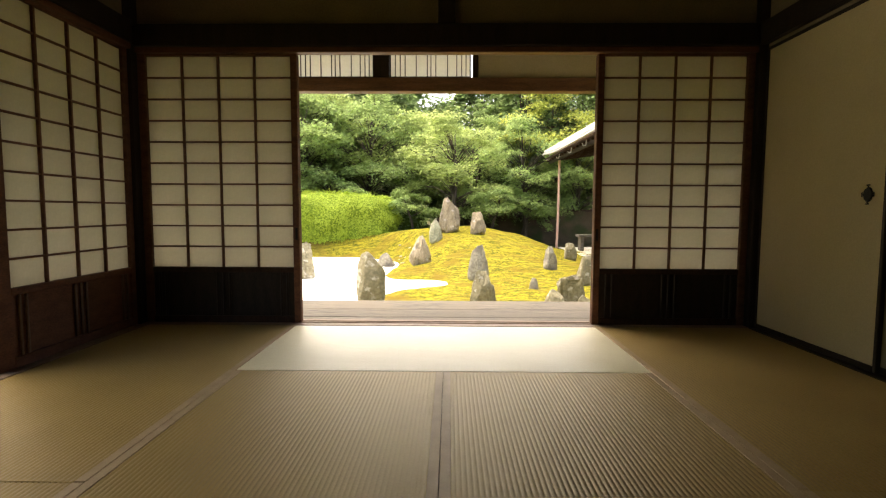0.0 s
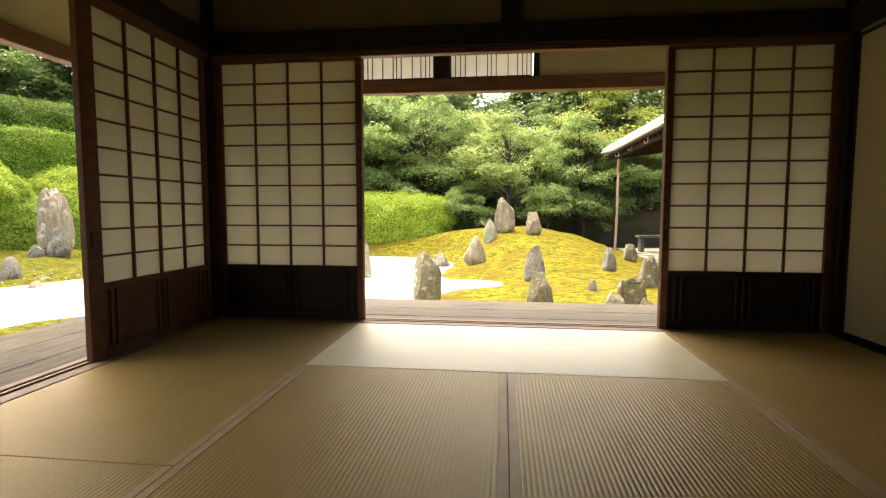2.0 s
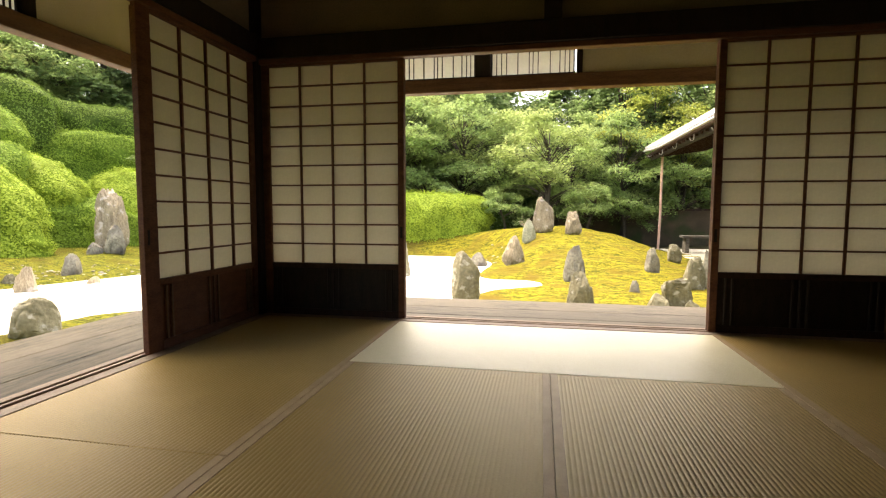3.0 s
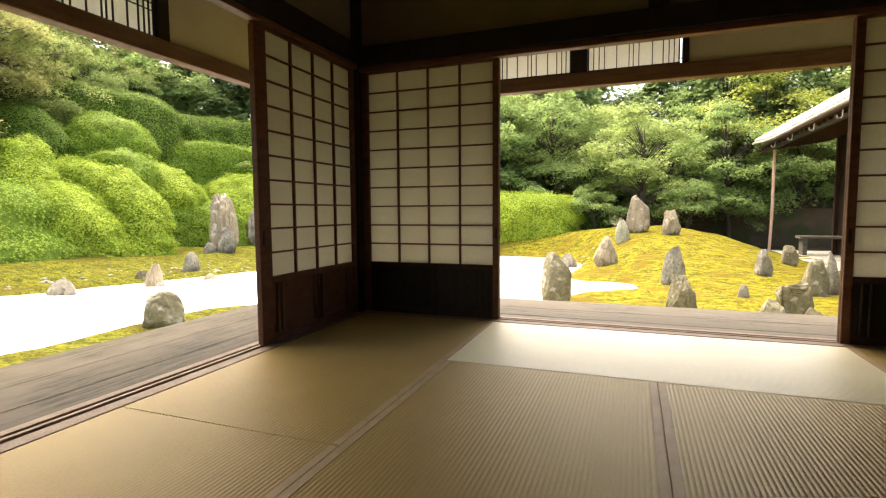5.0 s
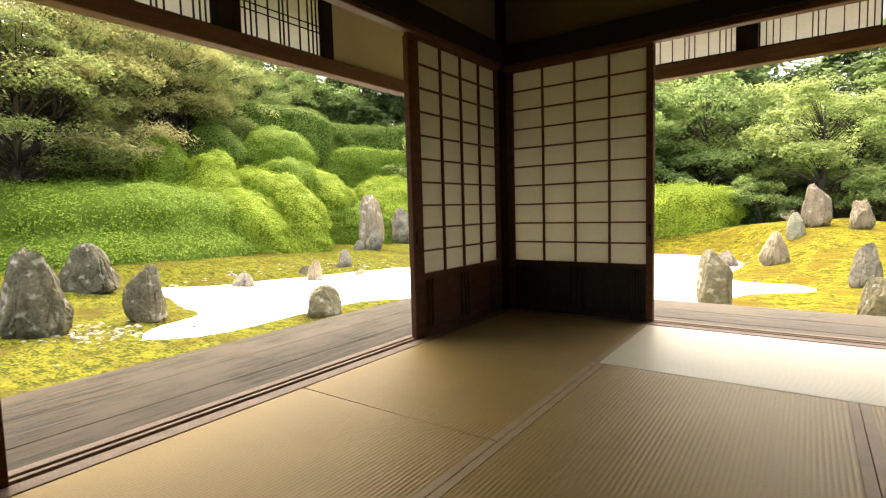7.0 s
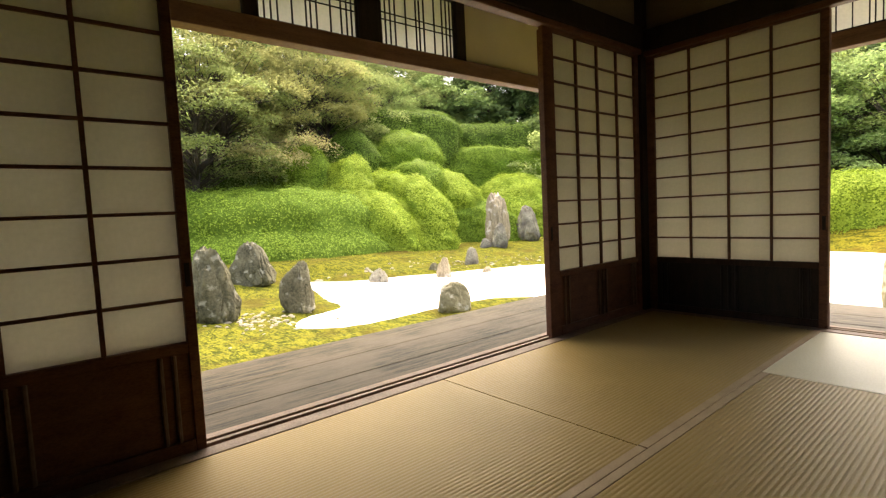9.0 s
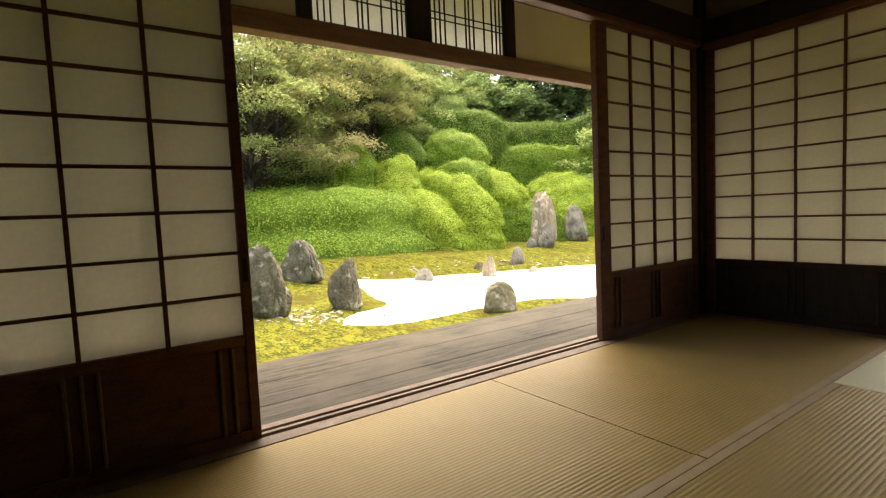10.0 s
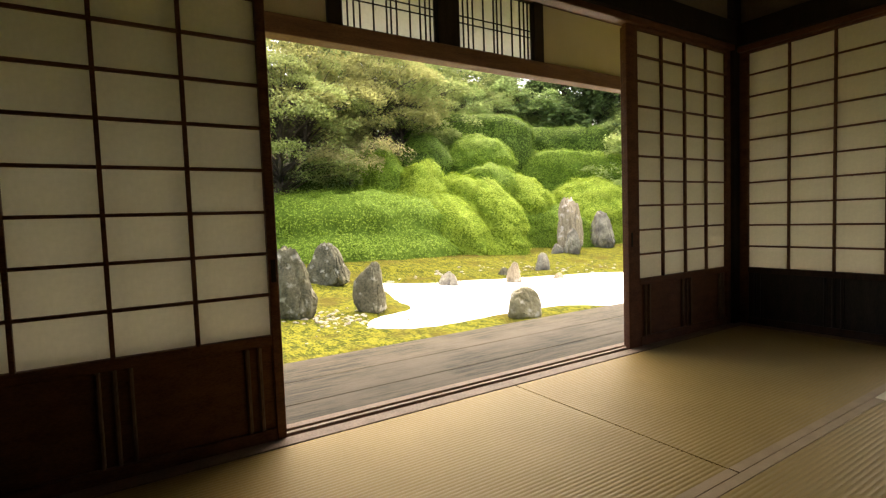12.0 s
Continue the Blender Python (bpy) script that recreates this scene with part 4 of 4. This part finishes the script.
# behind the front mound
tree("light", 2.2, 16.7, 0.97, 0)
tree("green", -1.4, 18.8, 1.1, 20)
tree("green", -4.2, 18.2, 1.15, 120)
tree("green", 5.2, 18.6, 0.9, 210)
tree("low", 0.6, 15.6, 0.8, 0)
tree("low", 3.8, 15.9, 0.85, 130)
tree("low", 2.6, 18.2, 1.0, 250)
tree("low", -2.6, 17.2, 1.35, 70)
tree("low", 5.2, 17.6, 1.1, 30)
tree("light", -3.4, 19.8, 1.35, 60)
tree("light", 0.0, 20.6, 1.2, 190)
tree("green", 3.4, 20.6, 0.95, 310)
tree("yellow", 7.2, 20.6, 1.12, 0)
tree("green", 7.8, 19.4, 0.85, 70)
tree("green", -6.5, 19.4, 1.4, 33)
tree("light", 10.2, 20.5, 1.4, 10)
for i, (x, y, s) in enumerate(((-9, 22, 1.0), (-5.8, 22.5, 1.05), (-2.6, 22.8, 0.98), (3.9, 23.8, 0.92), (0.3, 25.0, 0.8), (2.6, 26.0, 0.8), (6.4, 23.4, 1.0), (9.6, 23.5, 1.1), (-12.5, 21, 1.0), (-2.8, 27, 1.2), (7, 27, 1.2), (-7.5, 27, 1.3), (-14, 26, 1.3))):
    tree("dark", x, y, s, 47 * i)
# left slope
# these two stand for one maple, dark leaves below and buff above
tree("shade", -15.0, 0.9, 1.0, 40)
tree("olive", -15.8, 2.4, 1.0, 80)
tree("pink", -14.6, 3.3, 1.02, 0)
tree("shade", -15.6, -2.8, 1.1, 150)
tree("olive", -17.2, 5.2, 0.95, 260)
tree("shade", -18.0, 7.0, 1.0, 20)
tree("shade", -19.8, 10.8, 1.0, 95)
tree("green", -19.8, 15.6, 1.2, 170)
tree("green", -19.4, 13.6, 0.9, 77)
tree("light", -18.4, 17.0, 1.1, 100)
tree("light", -14.6, 18.4, 1.35, 320)
tree("light", -12.6, 15.4, 0.95, 45)
tree("green", -19.6, 11.4, 0.9, 10)
tree("shade", -20.5, 15.0, 0.9, 140)
for i, (x, y, s) in enumerate(((-19, -1, 1.0), (-20.5, 3.0, 1.0), (-21.5, 6.5, 0.95), (-22.5, 10, 0.95), (-22.5, 14, 0.95), (-21.5, 18, 1.0), (-18.5, 20.5, 1.0), (-16.6, 18.6, 0.95), (-18.6, 16.6, 0.9))):
    tree("dark", x, y, s, 61 * i)

# ---- side building with its bench and pipe ----
hall = tagged(new("side_building"), "low temple building with grey tiled eaves and dark timber", "building")
hall.location = (5.74, 16.2, -0.67)


def eave_rise(y):
    """The eave's line lifts towards the building's corner."""
    return 0.16 * max(0.0, 1 - abs(y) / 3.0) ** 2


roof_bm = bmesh.new()
grid = [[roof_bm.verts.new((0.05 + 0.8 * j, 0.1 - 0.6 * i, 3.46 + 0.462 * j + eave_rise(0.6 * i) * (1 - j / 6))) for j in range(7)] for i in range(21)]
for i in range(20):
    for j in range(6):
        roof_bm.faces.new((grid[i][j], grid[i][j + 1], grid[i + 1][j + 1], grid[i + 1][j]))
bmesh.ops.solidify(roof_bm, geom=list(roof_bm.faces), thickness=0.05)
roof_ob = part("roof", roof_bm, WOOD_DARK, hall, "timber roof underside")
tile_bm = bmesh.new()
bmesh.ops.create_cone(tile_bm, cap_ends=True, segments=10, radius1=0.06, radius2=0.06, depth=4.4, matrix=Matrix.Rotation(radians(90), 4, "Y") @ Matrix.Translation((0, 0, 2.2)))
tile_mesh = mesh_of("roof_tile", tile_bm, ROOF_TILE, True)
pan_bm = box(bmesh.new(), 0, 4.4, -0.07, 0.07, -0.045, -0.01, 0.004)
pan_mesh = mesh_of("pan_tile", pan_bm, ROOF_TILE)
for k in range(62):
    for nm, me, dy, dx in (("roof_tile", tile_mesh, 0.0, 0.0), ("pan_tile", pan_mesh, 0.095, 0.02)):
        t = new(nm, me)
        t.parent = roof_ob
        y = 0.05 - 0.19 * k - dy
        t.location, t.rotation_euler = (-0.06 + dx, y, 3.5 + eave_rise(y)), (0, radians(-30), 0)
bm = bmesh.new()
tube(bm, [Vector((-0.1, 0.14 - 0.3 * k, 3.43 + eave_rise(0.14 - 0.3 * k))) for k in range(41)], [0.036] * 41, 10)
part("gutter", bm, GUTTER, hall, "pale grey metal gutter along the eave", True)
bar("eave_board", hall, WOOD_DARK, -0.03, 0.02, -11.9, 0.1, 3.37, 3.43, 0.004)
soffit = bmesh.new()
corners = [soffit.verts.new((x, y, z)) for y in (0.08, -11.9) for x, z in ((-0.02, 3.36), (2.0, 3.62), (2.0, 3.66), (-0.02, 3.40))]
for face in ((0, 1, 2, 3), (7, 6, 5, 4), (0, 4, 5, 1), (1, 5, 6, 2), (2, 6, 7, 3), (3, 7, 4, 0)):
    soffit.faces.new([corners[i] for i in face])
part("soffit", soffit, WOOD_DARK, hall, "dark boarded underside of the eave")
rafter_bm = bmesh.new()
tube(rafter_bm, [Vector((0, 0, 0)), Vector((1.95, 0, 0.251))], [0.045, 0.045], 4)
rafter_mesh = mesh_of("rafter", rafter_bm, WOOD_DARK)
for k in range(30):
    part("rafter", rafter_mesh, None, hall).location = (0.03, -0.05 - 0.4 * k, 3.32)
bar("wall", hall, WOOD_BLACK, 2.0, 2.15, -11.8, -0.9, 0.0, 3.6, 0.01, "dark timber wall")
bar("fascia", hall, WOOD_BLACK, 0.1, 0.2, -11.9, 0.0, 3.22, 3.4, 0.01)
for k in range(7):
    bm = bmesh.new()
    y = -0.5 - 1.7 * k
    z = 3.36 + eave_rise(y)
    tube(bm, [Vector((0.02, y, z + 0.05)), Vector((0.02, y, z - 0.12)), Vector((0.0, y, z - 0.165)), Vector((-0.06, y, z - 0.16)), Vector((-0.08, y, z - 0.1))], [0.012] * 5, 6)
    part("gutter_hook", bm, GUTTER, hall, "bent metal gutter hook")
for k in range(4):
    bar("post", hall, WOOD_DARK, 1.9, 2.02, -1.0 - 3.4 * k, -0.88 - 3.4 * k, 0.0, 3.6, 0.005)
bm = bmesh.new()
tube(bm, [Vector((0.5, 0.0, 3.45)), Vector((0.5, 0.0, 2.4)), Vector((0.49, 0.0, 1.2)), Vector((0.47, 0.0, 0.4)), Vector((0.45, 0.0, 0.0))], [0.045] * 5, 10)
part("downpipe", bm, COPPER, hall, "pinkish copper downpipe")

bench = tagged(new("bench"), "grey weathered wooden bench on the gravel yard", "bench")
bench.location = (7.4, 14.9, -0.665)
for k in range(3):
    bar("board", bench, BENCH_WOOD, -0.75, 2.6, -0.25 + 0.17 * k, -0.09 + 0.17 * k, 0.5, 0.58)
for x in (-0.6, 0.5, 1.5, 2.45):
    bar("leg", bench, BENCH_WOOD, x - 0.06, x + 0.06, -0.18, 0.2, 0.0, 0.499)
